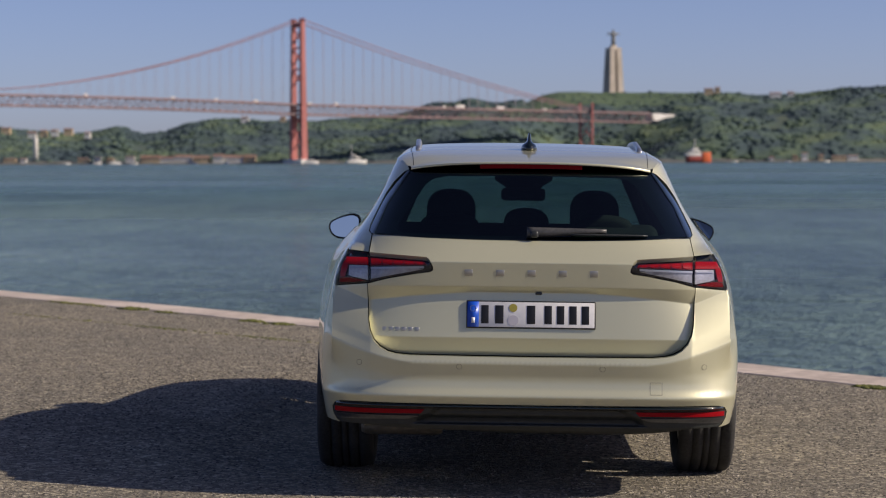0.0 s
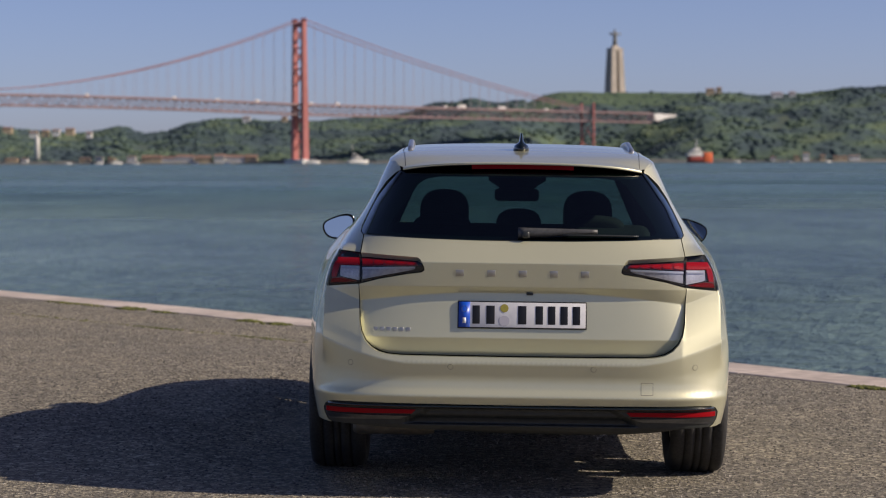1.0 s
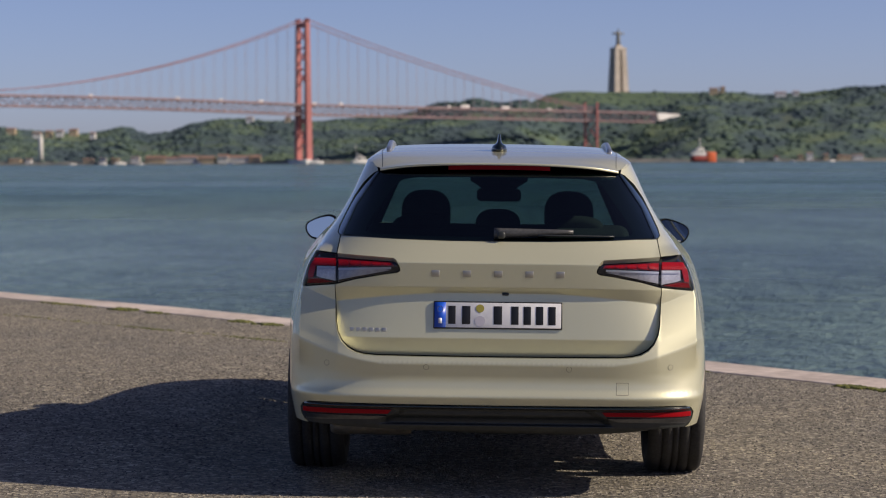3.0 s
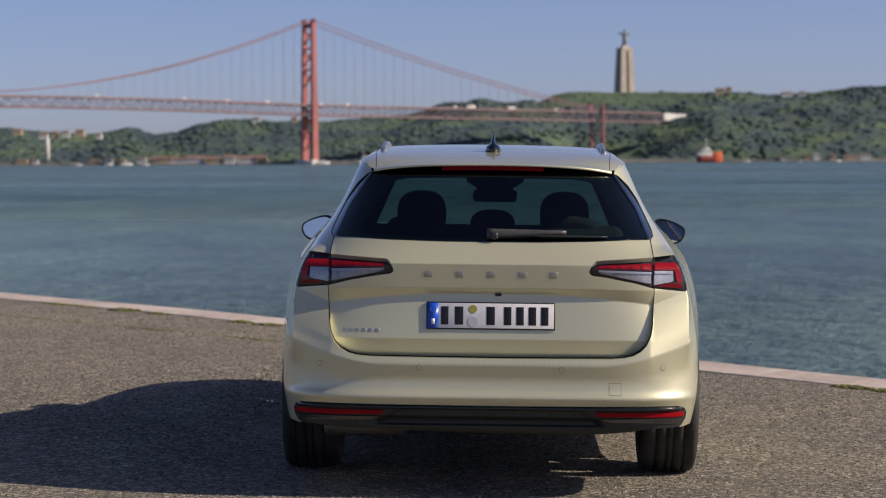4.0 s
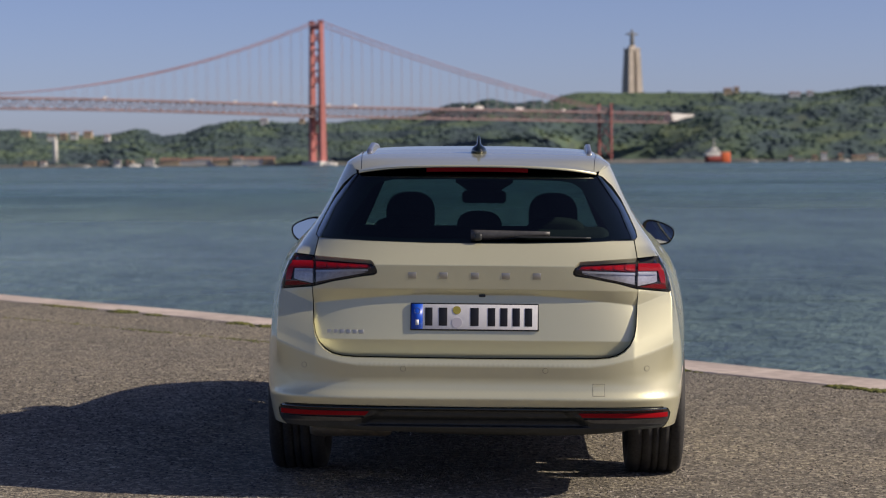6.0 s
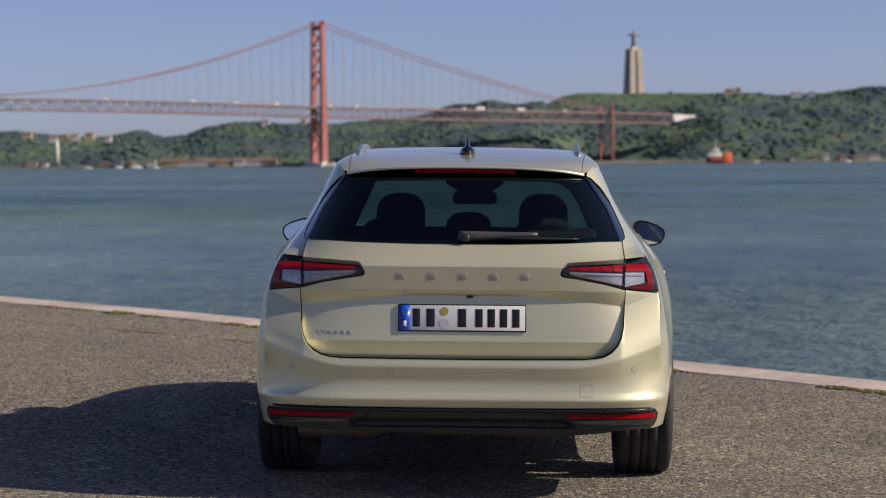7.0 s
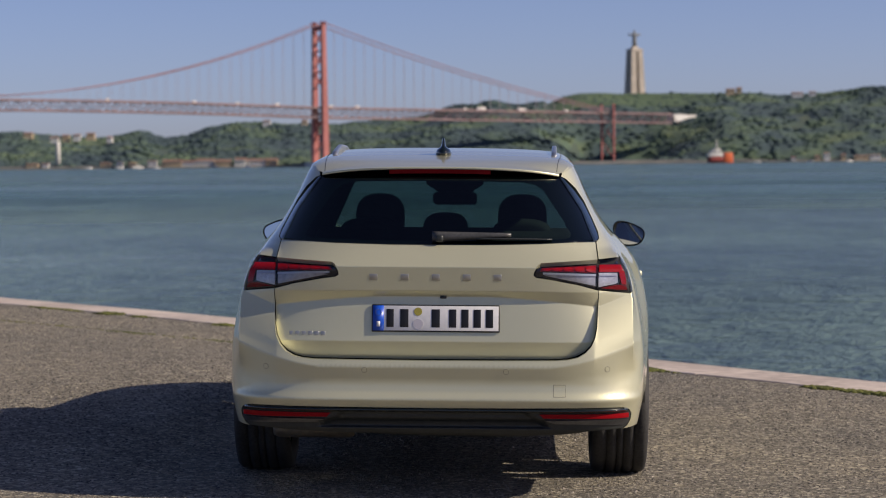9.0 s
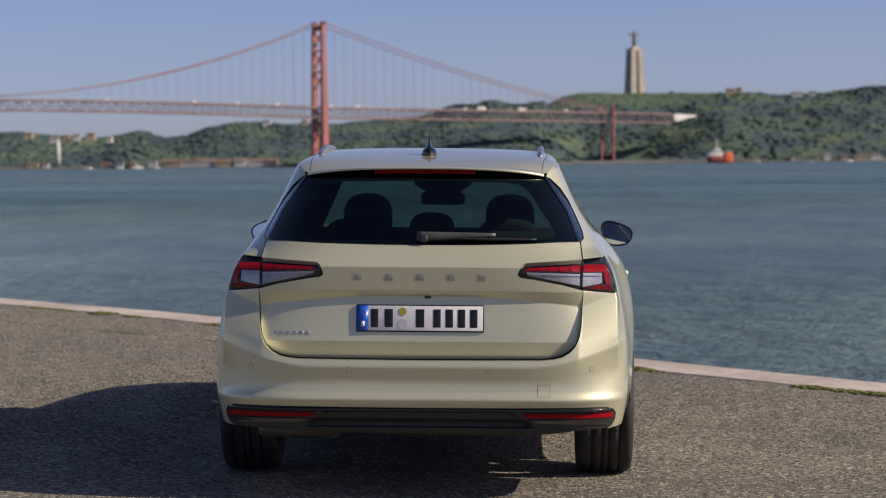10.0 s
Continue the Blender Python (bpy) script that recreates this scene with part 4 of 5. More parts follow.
def roof_z(x, y):
    q = min(abs(x) / ROOF_W(y), 1.0)
    c = ROOF_C(y)
    k = smooth_step((y - 0.50) / 0.40)
    return c - (c - ROOF_EDGE(y)) * (lerp(0.55, 0.26, k) * q ** 2.4 + lerp(0.45, 0.74, k) * q ** lerp(6, 16, k))


def tail_edge(x):
    return 0.442 + bow(x, 1.345) * 0.96


# ---- flanks ----
ARCH_R, AXLE_R, AXLE_F, WHEEL_R = 0.372, 1.10, 3.94, 0.338


def arch(yc, r=ARCH_R, z0=0.22):
    a0 = math.asin((z0 - WHEEL_R) / r)
    return [(yc + r * math.cos(a), WHEEL_R + r * math.sin(a)) for a in [lerp(a0, math.pi - a0, i / 28) for i in range(29)]]


def nose_split(z):
    return nose(SPLIT * HALF(z), z)


side_poly = [(split_y(z), z) for z in z_steps + [1.355, 1.367, 1.376]] + [(y, ROOF_EDGE(y) - 0.003) for y in (0.92, 1.0, 1.25, 1.5, 1.9, 2.3, 2.6)] + [(nose_split(1.37), 1.368)]
side_poly += [(nose_split(z), z) for z in [1.345 - i * 0.03 for i in range(39)] if z > 0.235]
front_arch = arch(AXLE_F, z0=0.225)
rear_arch = arch(AXLE_R, z0=0.225)
side_poly += [(4.5, 0.225)] + front_arch + [(3.0, 0.262), (2.0, 0.262)] + [p for p in rear_arch if p[0] > AXLE_R or p[1] > 0.30] + [(0.70, 0.30), (0.4, 0.30)]
WINDOWS = [
    fillet([(0.93, 1.085), (1.04, 1.235), (1.20, 1.312), (1.50, 1.331), (1.50, 1.060)], 0.035),
    fillet([(1.57, 1.055), (1.57, 1.333), (2.36, 1.336), (2.36, 1.038)], 0.03),
    fillet([(2.43, 1.036), (2.43, 1.336), (2.60, 1.331), (2.93, 1.20), (3.24, 1.065), (3.28, 1.030)], 0.03),
]
DOORS = [
    [(1.50, 0.62), (1.50, 0.97), (1.52, 1.005), (2.385, 0.995), (2.395, 0.40), (2.36, 0.30), (1.78, 0.30), (1.70, 0.36), (1.62, 0.50)],
    [(2.403, 0.40), (2.393, 0.995), (3.40, 0.985), (3.45, 0.93), (3.46, 0.62), (3.42, 0.32), (3.36, 0.30), (2.45, 0.30)],
]
panel("body_side", side_poly, on_flank(), PAINT, car, holes=WINDOWS + [grown(d, 0.005) for d in DOORS], step=0.04, edge_step=0.03, flange=0.03, twin=True)
for w in WINDOWS:
    for g in panel("side_window", grown(w, 0.004), on_flank(-0.005), SIDE_GLASS, car, step=0.06, flange=0.004, twin=True, label="tinted side window"):
        g.visible_shadow = False
for a, b, z0, z1 in ((1.503, 1.567, 1.058, 1.331), (2.363, 2.427, 1.038, 1.335)):
    panel("pillar_cover", [(a, z0), (b, z0), (b, z1), (a, z1)], on_flank(0.002), GLOSS_BLACK, car, step=0.03, flange=0.008, twin=True, label="gloss black pillar cover")
for d in DOORS:
    for door in panel("side_door", d, on_flank(), PAINT, car, step=0.04, flange=0.02, twin=True):
        s = 1 if door.data.vertices[0].co.x > 0 else -1
        yh = min(p[0] for p in d) + 0.13
        at, n = on_flank()(yh, 0.885)
        bm = box_bm((0.028, 0.20, 0.030), (s * (at.x + 0.012), yh, 0.885), bevel=0.012, seg=3)
        part("door_handle", bm, PAINT, door)
panel("sill_trim", [(1.50, 0.292), (1.50, 0.248), (3.53, 0.235), (3.53, 0.292)], on_flank(0.006), BLACK_TRIM, car, step=0.06, flange=0.06, twin=True, label="black sill trim")

# wheel housings
for yc in (AXLE_R, AXLE_F):
    for s in (-1, 1):
        bm = bmesh.new()
        rings(bm, [[Vector((s * x, p[0], p[1])) for p in arch(yc, ARCH_R + 0.004, 0.35)] for x in (0.60, 0.75, 0.895)], closed=False, caps=False)
        part("wheel_housing", bm, GAP_DARK, car)

# ---- nose and bonnet ----
front_edge = [(SPLIT * HALF(z), z) for z in [0.235 + i * 0.025 for i in range(31)]]
SCREEN = [(0.0, 1.033), (0.42, 1.036)] + [(SPLIT * HALF(z) - 0.045, z) for z in (1.055, 1.10, 1.16, 1.22, 1.28, 1.34, 1.37)] + [(0.30, 1.390), (0.0, 1.397)]
front_grid = [(lerp(-0.9, 0.9, (i + 0.3 * (j % 2)) / 40), 0.24 + j * 0.022) for i in range(41) for j in range(36)] + [(lerp(-0.9, 0.9, i / 40), 0.86 + j * 0.008) for i in range(41) for j in range(24)]
GRILLE = rounded(mirrored([(0.0, 0.70), (0.42, 0.69), (0.47, 0.60), (0.40, 0.50), (0.0, 0.49)]), 1)
INTAKE = rounded(mirrored([(0.0, 0.40), (0.60, 0.40), (0.66, 0.30), (0.0, 0.27)]), 1)
HEAD = rounded([(0.53, 0.70), (0.80, 0.715), (0.84, 0.67), (0.80, 0.625), (0.53, 0.61)], 1)
HEAD_L = [(-x, z) for x, z in HEAD]
nose_out = mirrored([(0.0, 1.03), (0.42, 1.03), (0.67, 1.058)] + [(SPLIT * HALF(z), z) for z in (1.03, 1.0, 0.97)] + [p for p in reversed(front_edge) if p[1] < 0.96] + [(0.7, 0.225), (0.0, 0.215)])
panel("nose_and_bonnet", nose_out, on_nose(), PAINT, car, holes=[GRILLE, INTAKE, HEAD, HEAD_L], grid=front_grid, edge_step=0.03, flange=0.03)
panel("grille", grown(GRILLE, 0.01), on_nose(-0.02), GLOSS_BLACK, car, step=0.05)
panel("intake", grown(INTAKE, 0.01), on_nose(-0.02), BLACK_TRIM, car, step=0.05)
for k in range(-8, 9):
    bm = box_bm((0.012, 0.02, 0.17), (k * 0.048, nose(k * 0.048, 0.6) - 0.012, 0.597), bevel=0.003)
    part("grille_bar", bm, GLOSS_BLACK, car)
panel("headlamp", HEAD, on_nose(-0.008), CLEAR_LENS, car, step=0.03, twin=True, label="clear slim headlamp")
windscreen = panel("windscreen", mirrored(SCREEN), on_nose(-0.002), WIND_GLASS, car, step=0.05, flange=0.004)
windscreen.visible_shadow = False
for s in (-1, 1):
    bm = bmesh.new()
    loops = []
    for i in range(13):
        z = lerp(1.03, 1.385, i / 12)
        x = SPLIT * HALF(z)
        y = nose(x, z)
        loops.append([Vector((s * (x - 0.055), y + 0.012 + 0.03, z)), Vector((s * (x + 0.006), y + 0.006, z)), Vector((s * (x - 0.01), y - 0.07, z)), Vector((s * (x - 0.07), y - 0.02, z))])
    rings(bm, loops)
    part("windscreen_pillar", bm, PAINT, car)

# ---- roof skin ----
bm = bmesh.new()
loops = []
nx = 60
for j in range(61):
    t = j / 60
    loop = []
    for i in range(nx + 1):
        u = -1 + 2 * i / nx
        u = math.copysign(1 - (1 - abs(u)) ** 1.35, u)
        y0 = tail_edge(u * 0.50)
        y1 = 2.93 - 0.09 * u * u
        y = lerp(y0, y1, t ** 1.25)
        x = u * ROOF_W(y)
        loop.append(Vector((x, y, roof_z(x, y))))
    loops.append(loop)
lip = [Vector((p.x, p.y + 0.004, p.z - 0.008)) for p in loops[0]]
under = [Vector((p.x * 0.99, p.y + 0.05, p.z - 0.012)) for p in loops[0]]
nose_lip = [Vector((p.x, p.y - 0.01, p.z - 0.03)) for p in loops[-1]]
rings(bm, [lip] + loops + [nose_lip], closed=False, caps=False)
roof = part("roof", bm, PAINT, car)
if roof.data.polygons[len(roof.data.polygons) // 2].normal.z < 0:
    roof.data.flip_normals()
bm = bmesh.new()
rings(bm, [under, [Vector((p.x, p.y + 0.001, p.z - 0.0005)) for p in lip]], closed=False, caps=False)
part("spoiler_underside", bm, GAP_DARK, car, "black underside of the roof spoiler")
# seams beside the roof skin
SEAM = soft_table([(0.50, 0.495), (1.2, 0.533), (2.3, 0.535), (2.9, 0.50)], 0.1)
for s in (-1, 1):
    bm = bmesh.new()
    rings(bm, [[Vector((s * (SEAM(y) + d), y, roof_z(SEAM(y), y) + 0.001 + h)) for d, h in ((-0.002, -0.004), (-0.001, 0), (0.001, 0), (0.002, -0.004))] for y in [0.565 + i * 0.058 for i in range(40)]])
    part("roof_seam", bm, GAP_DARK, car)
# brake light under the spoiler's edge
bm = bmesh.new()
rings(bm, [[Vector((x, tail_edge(x) + 0.004 + d, roof_z(x, tail_edge(x)) - 0.0095 + h)) for d, h in ((0.004, -0.017), (0.0, 0.0), (0.03, 0.0), (0.03, -0.017))] for x in [-0.215 + i * 0.0215 for i in range(21)]])
part("high_brake_light", bm, RED_DIM, car, "slim red high brake light", smooth=False)

RAIL_X = 0.497
# roof rails: low bars that run into the roof at both ends
for s in (-1, 1):
    bm = bmesh.new()
    loops = []
    for i in range(49):
        t = i / 48
        t = 0.5 - 0.5 * math.copysign(abs(1 - 2 * t) ** 0.55, 1 - 2 * t)
        y = lerp(1.10, 2.74, t)
        x = s * (RAIL_X + 0.022 * (y - 1.10) - 0.03 * max(0.0, (y - 2.3) / 0.44) ** 2)
        end = min(t, 1 - t) * 1.64
        rise = 0.015 * min(1.0, end / 0.03) ** 0.8 + 0.015 * min(1.0, end / 0.5)
        base = roof_z(x, y) - 0.012
        open_gap = 0.014 if 0.16 < end and abs(t - 0.5) > 0.03 else 0.0
        top = roof_z(x, y) + rise
        w = 0.0110
        loops.append([Vector((x - w, y, base + open_gap)), Vector((x - w, y, top - 0.005)), Vector((x - w * 0.72, y, top)), Vector((x + w * 0.72, y, top)), Vector((x + w, y, top - 0.005)), Vector((x + w, y, base + open_gap))])
    rings(bm, loops)
    part("roof_rail", bm, RAIL_METAL, car, "silver roof rail")

# shark-fin aerial
bm = bmesh.new()
loops = []
for h, back, front, w in ((-0.006, 0.910, 1.085, 0.036), (0.012, 0.915, 1.078, 0.035), (0.021, 0.925, 1.062, 0.030), (0.029, 0.935, 1.048, 0.018), (0.036, 0.942, 1.035, 0.0105), (0.050, 0.950, 1.020, 0.0085), (0.068, 0.962, 0.998, 0.005), (0.074, 0.967, 0.988, 0.0025)):
    c, r = (back + front) / 2, (front - back) / 2
    loops.append([Vector((w * math.sin(a), c + r * math.cos(a), ROOF_C(1.0) + h)) for a in [k * math.tau / 16 for k in range(16)]])
rings(bm, loops)
part("aerial", bm, GLOSS_BLACK, car, "black shark-fin aerial")

# ---- rear wiper ----
WIPER_GREY = speckled("wiper_arm_plastic", (0.05, 0.05, 0.05), (0.085, 0.085, 0.083), 90.0, 0.42)
wiper = part("rear_wiper", box_bm((0.034, 0.045, 0.030), (0.010, 0.110, 1.074), bevel=0.010, seg=3), BLACK_TRIM, car)


def wiper_bar(name, x0, x1, z0, z1, h0, h1, out, mat):
    bm = bmesh.new()
    loops = []
    for i in range(13):
        t = i / 12
        x, z, h = lerp(x0, x1, t), lerp(z0, z1, t), lerp(h0, h1, t)
        y = glass_y(x, z) - out
        loops.append([Vector((x, y, z - h / 2)), Vector((x, y - 0.008, z - h / 4)), Vector((x, y - 0.008, z + h / 4)), Vector((x, y, z + h / 2)), Vector((x, y + 0.010, z))])
    rings(bm, loops)
    return part(name, bm, mat, wiper)


wiper_bar("arm", -0.020, 0.305, 1.080, 1.089, 0.046, 0.018, 0.030, WIPER_GREY)
wiper_bar("blade", 0.16, 0.474, 1.074, 1.072, 0.012, 0.007, 0.016, BLACK_TRIM)

# ---- number plate, badge bars, camera, sensors ----
plate_turn = Matrix.Rotation(radians(-8.1), 3, "X")
plate_mid = Vector((0.0, 0.0197, 0.750))


def on_plate(x, h, out=0.0):
    return plate_mid + plate_turn @ Vector((x, -out, h))


plate = part("number_plate", box_bm((0.522, 0.007, 0.112), tuple(plate_mid), plate_turn, 0.003), PLATE_BLACK, car, "white plate with black edge and blue field")
part("face", box_bm((0.512, 0.004, 0.102), tuple(on_plate(0, 0, 0.0025)), plate_turn, 0.002), PLATE_WHITE, plate)
part("blue_field", box_bm((0.046, 0.003, 0.102), tuple(on_plate(-0.2335, 0, 0.0040)), plate_turn), PLATE_BLUE, plate, "blue field")
part("bar", box_bm((0.014, 0.002, 0.022), tuple(on_plate(-0.2335, -0.024, 0.0055)), plate_turn), PLATE_WHITE, plate)
bm = bmesh.new()
for k in range(12):
    a = k * math.tau / 12
    add_box(bm, (0.0032, 0.0016, 0.0032), on_plate(-0.2335 + 0.012 * math.cos(a), 0.023 + 0.012 * math.sin(a), 0.0055), plate_turn)
part("ring_of_dots", bm, material("plate_yellow", (0.10, 0.16, 0.32), 0.5), plate)
SEAL_A, SEAL_B = material("sticker_olive", (0.33, 0.29, 0.05), 0.5), material("sticker_grey", (0.45, 0.44, 0.50), 0.5)
for h, r, m in ((0.027, 0.0165, SEAL_A), (-0.024, 0.021, SEAL_B)):
    bm = bmesh.new()
    c = on_plate(-0.072, h, 0.0045)
    bmesh.ops.create_cone(bm, cap_ends=True, segments=28, radius1=r, radius2=r, depth=0.003, matrix=Matrix.Translation(c) @ (plate_turn @ Matrix.Rotation(radians(90), 3, "X")).to_4x4())
    part("round_sticker", bm, m, plate, "round sticker", smooth=False)
for x, w in ((-0.186, 0.030), (-0.128, 0.034), (0.0, 0.034), (0.069, 0.030), (0.119, 0.030), (0.169, 0.030), (0.219, 0.030)):
    part("bar", box_bm((w, 0.0025, 0.074), tuple(on_plate(x, 0, 0.0046)), plate_turn, 0.001), PLATE_BLACK, plate)

for x in (-0.254, -0.127, 0.0, 0.1255, 0.251):
    bm = box_bm((0.033, 0.004, 0.026), (x, gate(x, 0.918) + 0.0008, 0.918), Matrix.Rotation(radians(7), 3, "X"), 0.0012, 2)
    part("badge_bar", bm, CHROME, car, "satin chrome badge bar")
for k in range(6):
    x = -0.592 + k * 0.0265
    bm = box_bm((0.019, 0.004, 0.017), (x, gate(x, 0.686) + 0.0010, 0.686), Matrix.Rotation(radians(-6.6), 3, "X"), 0.0012)
    part("badge_bar", bm, CHROME, car, "small satin chrome badge bar")
bm = box_bm((0.027, 0.022, 0.011), (0.030, 0.040, 0.836), bevel=0.004, seg=3)
part("rear_camera", bm, BLACK_TRIM, car, "small black camera under the shelf")
SENSOR_RING = material("sensor_gap", (0.24, 0.22, 0.155), 0.5)
for x, z in ((-0.690, 0.552), (-0.286, 0.543), (0.288, 0.540), (0.699, 0.550)):
    p, n = on_tail(tail)(x, z)
    m = Matrix.Translation(p) @ n.to_track_quat("Z", "Y").to_matrix().to_4x4()
    bm = bmesh.new()
    bmesh.ops.create_cone(bm, cap_ends=True, segments=24, radius1=0.0118, radius2=0.0118, depth=0.0016, matrix=m)
    ring = part("parking_sensor", bm, SENSOR_RING, car, smooth=False)
    bm = bmesh.new()
    bmesh.ops.create_cone(bm, cap_ends=True, segments=24, radius1=0.0103, radius2=0.0100, depth=0.0024, matrix=m)
    part("sensor_face", bm, PAINT, ring, smooth=False)
tow = panel("towing_eye_cover", [(0.479, 0.488), (0.529, 0.488), (0.529, 0.438), (0.479, 0.438)], on_tail(tail, 0.0004), SENSOR_RING, car, step=0.01, flange=0.002)
panel("cover_face", [(0.481, 0.486), (0.527, 0.486), (0.527, 0.440), (0.481, 0.440)], on_tail(tail, 0.0008), PAINT, tow, step=0.008, flange=0.002)

# ---- door mirrors ----
MIR = [(0.850, 1.085), (0.866, 1.108), (0.90, 1.115), (0.955, 1.100), (1.003, 1.078), (1.022, 1.058), (1.022, 1.026), (1.000, 0.990), (0.968, 0.978), (0.915, 0.975), (0.880, 0.992), (0.858, 1.030)]
MIR = rounded(MIR, 2)
for s in (-1, 1):
    bm = bmesh.new()
    c = (0.937, 1.045)
    loops = []
    for y, k in ((2.985, 0.93), (2.98, 1.0), (3.03, 1.0), (3.09, 0.9), (3.14, 0.66), (3.165, 0.3)):
        loops.append([Vector((s * (c[0] + (x - c[0]) * k), y, c[1] + (z - c[1]) * k)) for x, z in MIR])
    rings(bm, loops)
    door_mirror = part("door_mirror", bm, GLOSS_BLACK, car, "door mirror in a black housing")
    bm = bmesh.new()
    vs = [bm.verts.new(Vector((s * (c[0] + (x - c[0]) * 0.89), 2.972 + (0.02 if s < 0 else -0.20) * (x - c[0]) + (0.035 if s < 0 else 0.05) * (z - c[1]), c[1] + (z - c[1]) * 0.85))) for x, z in MIR]
    f = bm.faces.new(vs)
    ext = bmesh.ops.extrude_face_region(bm, geom=[f])
    bmesh.ops.translate(bm, verts=[g for g in ext["geom"] if isinstance(g, bmesh.types.BMVert)], vec=(0, -0.004, 0))
    bmesh.ops.recalc_face_normals(bm, faces=bm.faces)
    part("mirror_glass", bm, MIRROR, door_mirror, smooth=False)
    bm = bmesh.new()
    add_rod(bm, (s * 0.76, 3.07, 1.005), (s * 0.90, 3.05, 1.005), 0.022, 10, 0.028)
    part("mirror_arm", bm, GLOSS_BLACK, door_mirror)

# ---- wheels ----
def wheel(x, y, s):
    bm = bmesh.new()
    prof = [(0.232, -0.100), (0.255, -0.118), (0.300, -0.1240), (0.322, -0.119), (0.334, -0.103)]
    for g0, g1 in ((-0.066, -0.056), (-0.020, -0.010), (0.010, 0.020), (0.056, 0.066)):
        prof += [(WHEEL_R, g0), (WHEEL_R - 0.009, g0 + 0.002), (WHEEL_R - 0.009, g1 - 0.002), (WHEEL_R, g1)]
    prof += [(0.334, 0.103), (0.322, 0.119), (0.300, 0.1240), (0.255, 0.118), (0.232, 0.100)]
    loops = [[Vector((w, r * math.cos(a), r * math.sin(a))) for r, w in prof] for a in [k * math.tau / 96 for k in range(97)]]
    vs = rings(bm, loops, closed=False, caps=False)
    bmesh.ops.remove_doubles(bm, verts=bm.verts, dist=1e-5)
    bmesh.ops.recalc_face_normals(bm, faces=bm.faces)
    hub = new("wheel")
    hub.parent = car
    hub.location = (x, y, WHEEL_R)
    t = part("tyre", bm, RUBBER, hub)
    bm = bmesh.new()
    prof = [(0.233, -0.095), (0.225, -0.085), (0.205, -0.06), (0.205, 0.06), (0.225, 0.085), (0.236, 0.100)]
    rings(bm, [[Vector((w * s, r * math.cos(a), r * math.sin(a))) for r, w in prof] for a in [k * math.tau / 48 for k in range(49)]], closed=False, caps=False)
    for k in range(5):
        a = k * math.tau / 5
        for d in (-0.16, 0.16):
            b = a + d
            p0 = Vector((s * 0.085, 0.04 * math.cos(a), 0.04 * math.sin(a)))
            p1 = Vector((s * 0.092, 0.222 * math.cos(b), 0.222 * math.sin(b)))
            add_rod(bm, p0, p1, 0.020, 6, 0.014)
    add_rod(bm, (s * 0.03, 0, 0), (s * 0.10, 0, 0), 0.062, 20, 0.05)
    part("rim", bm, ALLOY, hub)
    bm = bmesh.new()
    add_rod(bm, (s * 0.0, 0, 0), (s * 0.03, 0, 0), 0.15, 28)
    part("brake_disc", bm, STEEL_GREY, hub)


for yc in (AXLE_R, AXLE_F):
    for s in (-1, 1):
        wheel(s * 0.794, yc, s)

# ---- underside ----
bm = bmesh.new()
add_box(bm, (1.20, 3.8, 0.03), (0, 2.72, 0.235))
add_box(bm, (0.40, 0.5, 0.14), (0.0, 4.4, 0.27), bevel=0.03)
add_box(bm, (1.10, 0.62, 0.05), (0, 0.46, 0.345), bevel=0.01)
add_box(bm, (1.60, 2.1, 0.04), (0, 2.52, 0.24), bevel=0.01)
part("floor_pan", bm, UNDERBODY, car, smooth=False)
bm = bmesh.new()
add_rod(bm, (-0.60, 1.10, 0.30), (0.60, 1.10, 0.30), 0.045, 10)
part("rear_axle", bm, GAP_DARK, car)
bm = bmesh.new()
rings(bm, [[Vector((x, 0.50 + 0.13 * math.cos(a) * k, 0.250 + 0.040 * math.sin(a) * k)) for a in [m * math.tau / 20 for m in range(20)]] for x, k in ((-0.70, 0.8), (-0.68, 1.0), (-0.38, 1.0), (-0.36, 0.8))])
part("silencer", bm, STEEL_GREY, car, "dull steel silencer under the bumper")

# plastic valance that hangs below the insert, and the silencer's hanger
bm = bmesh.new()
loops = []
for i in range(25):
    x = lerp(-0.36, 0.62, i / 24)
    low = 0.262 + 0.020 * max(0.0, abs(x - 0.13) / 0.49) ** 3
    y = 0.075 + bow(x, 0.3)
    loops.append([Vector((x, y, 0.296)), Vector((x, y + 0.015, low)), Vector((x, y + 0.05, low)), Vector((x, y + 0.05, 0.296))])
rings(bm, loops)
part("lower_valance", bm, BLACK_TRIM, car, "black valance below the bumper")
bm = bmesh.new()
rings(bm, [[Vector((-0.648 + dx, 0.30 + dy, z)) for dx, dy in ((-w, -0.006), (w, -0.006), (w, 0.006), (-w, 0.006))] for z, w in ((0.300, 0.020), (0.285, 0.012), (0.268, 0.010), (0.258, 0.004))])
part("silencer_hanger", bm, STEEL_GREY, car, smooth=False)

# ---- cabin ----
def cushion(w, d, h, at, lean=0.0, bevel=0.05):
    return box_bm((w, d, h), at, Matrix.Rotation(radians(lean), 3, "X"), bevel, 4)


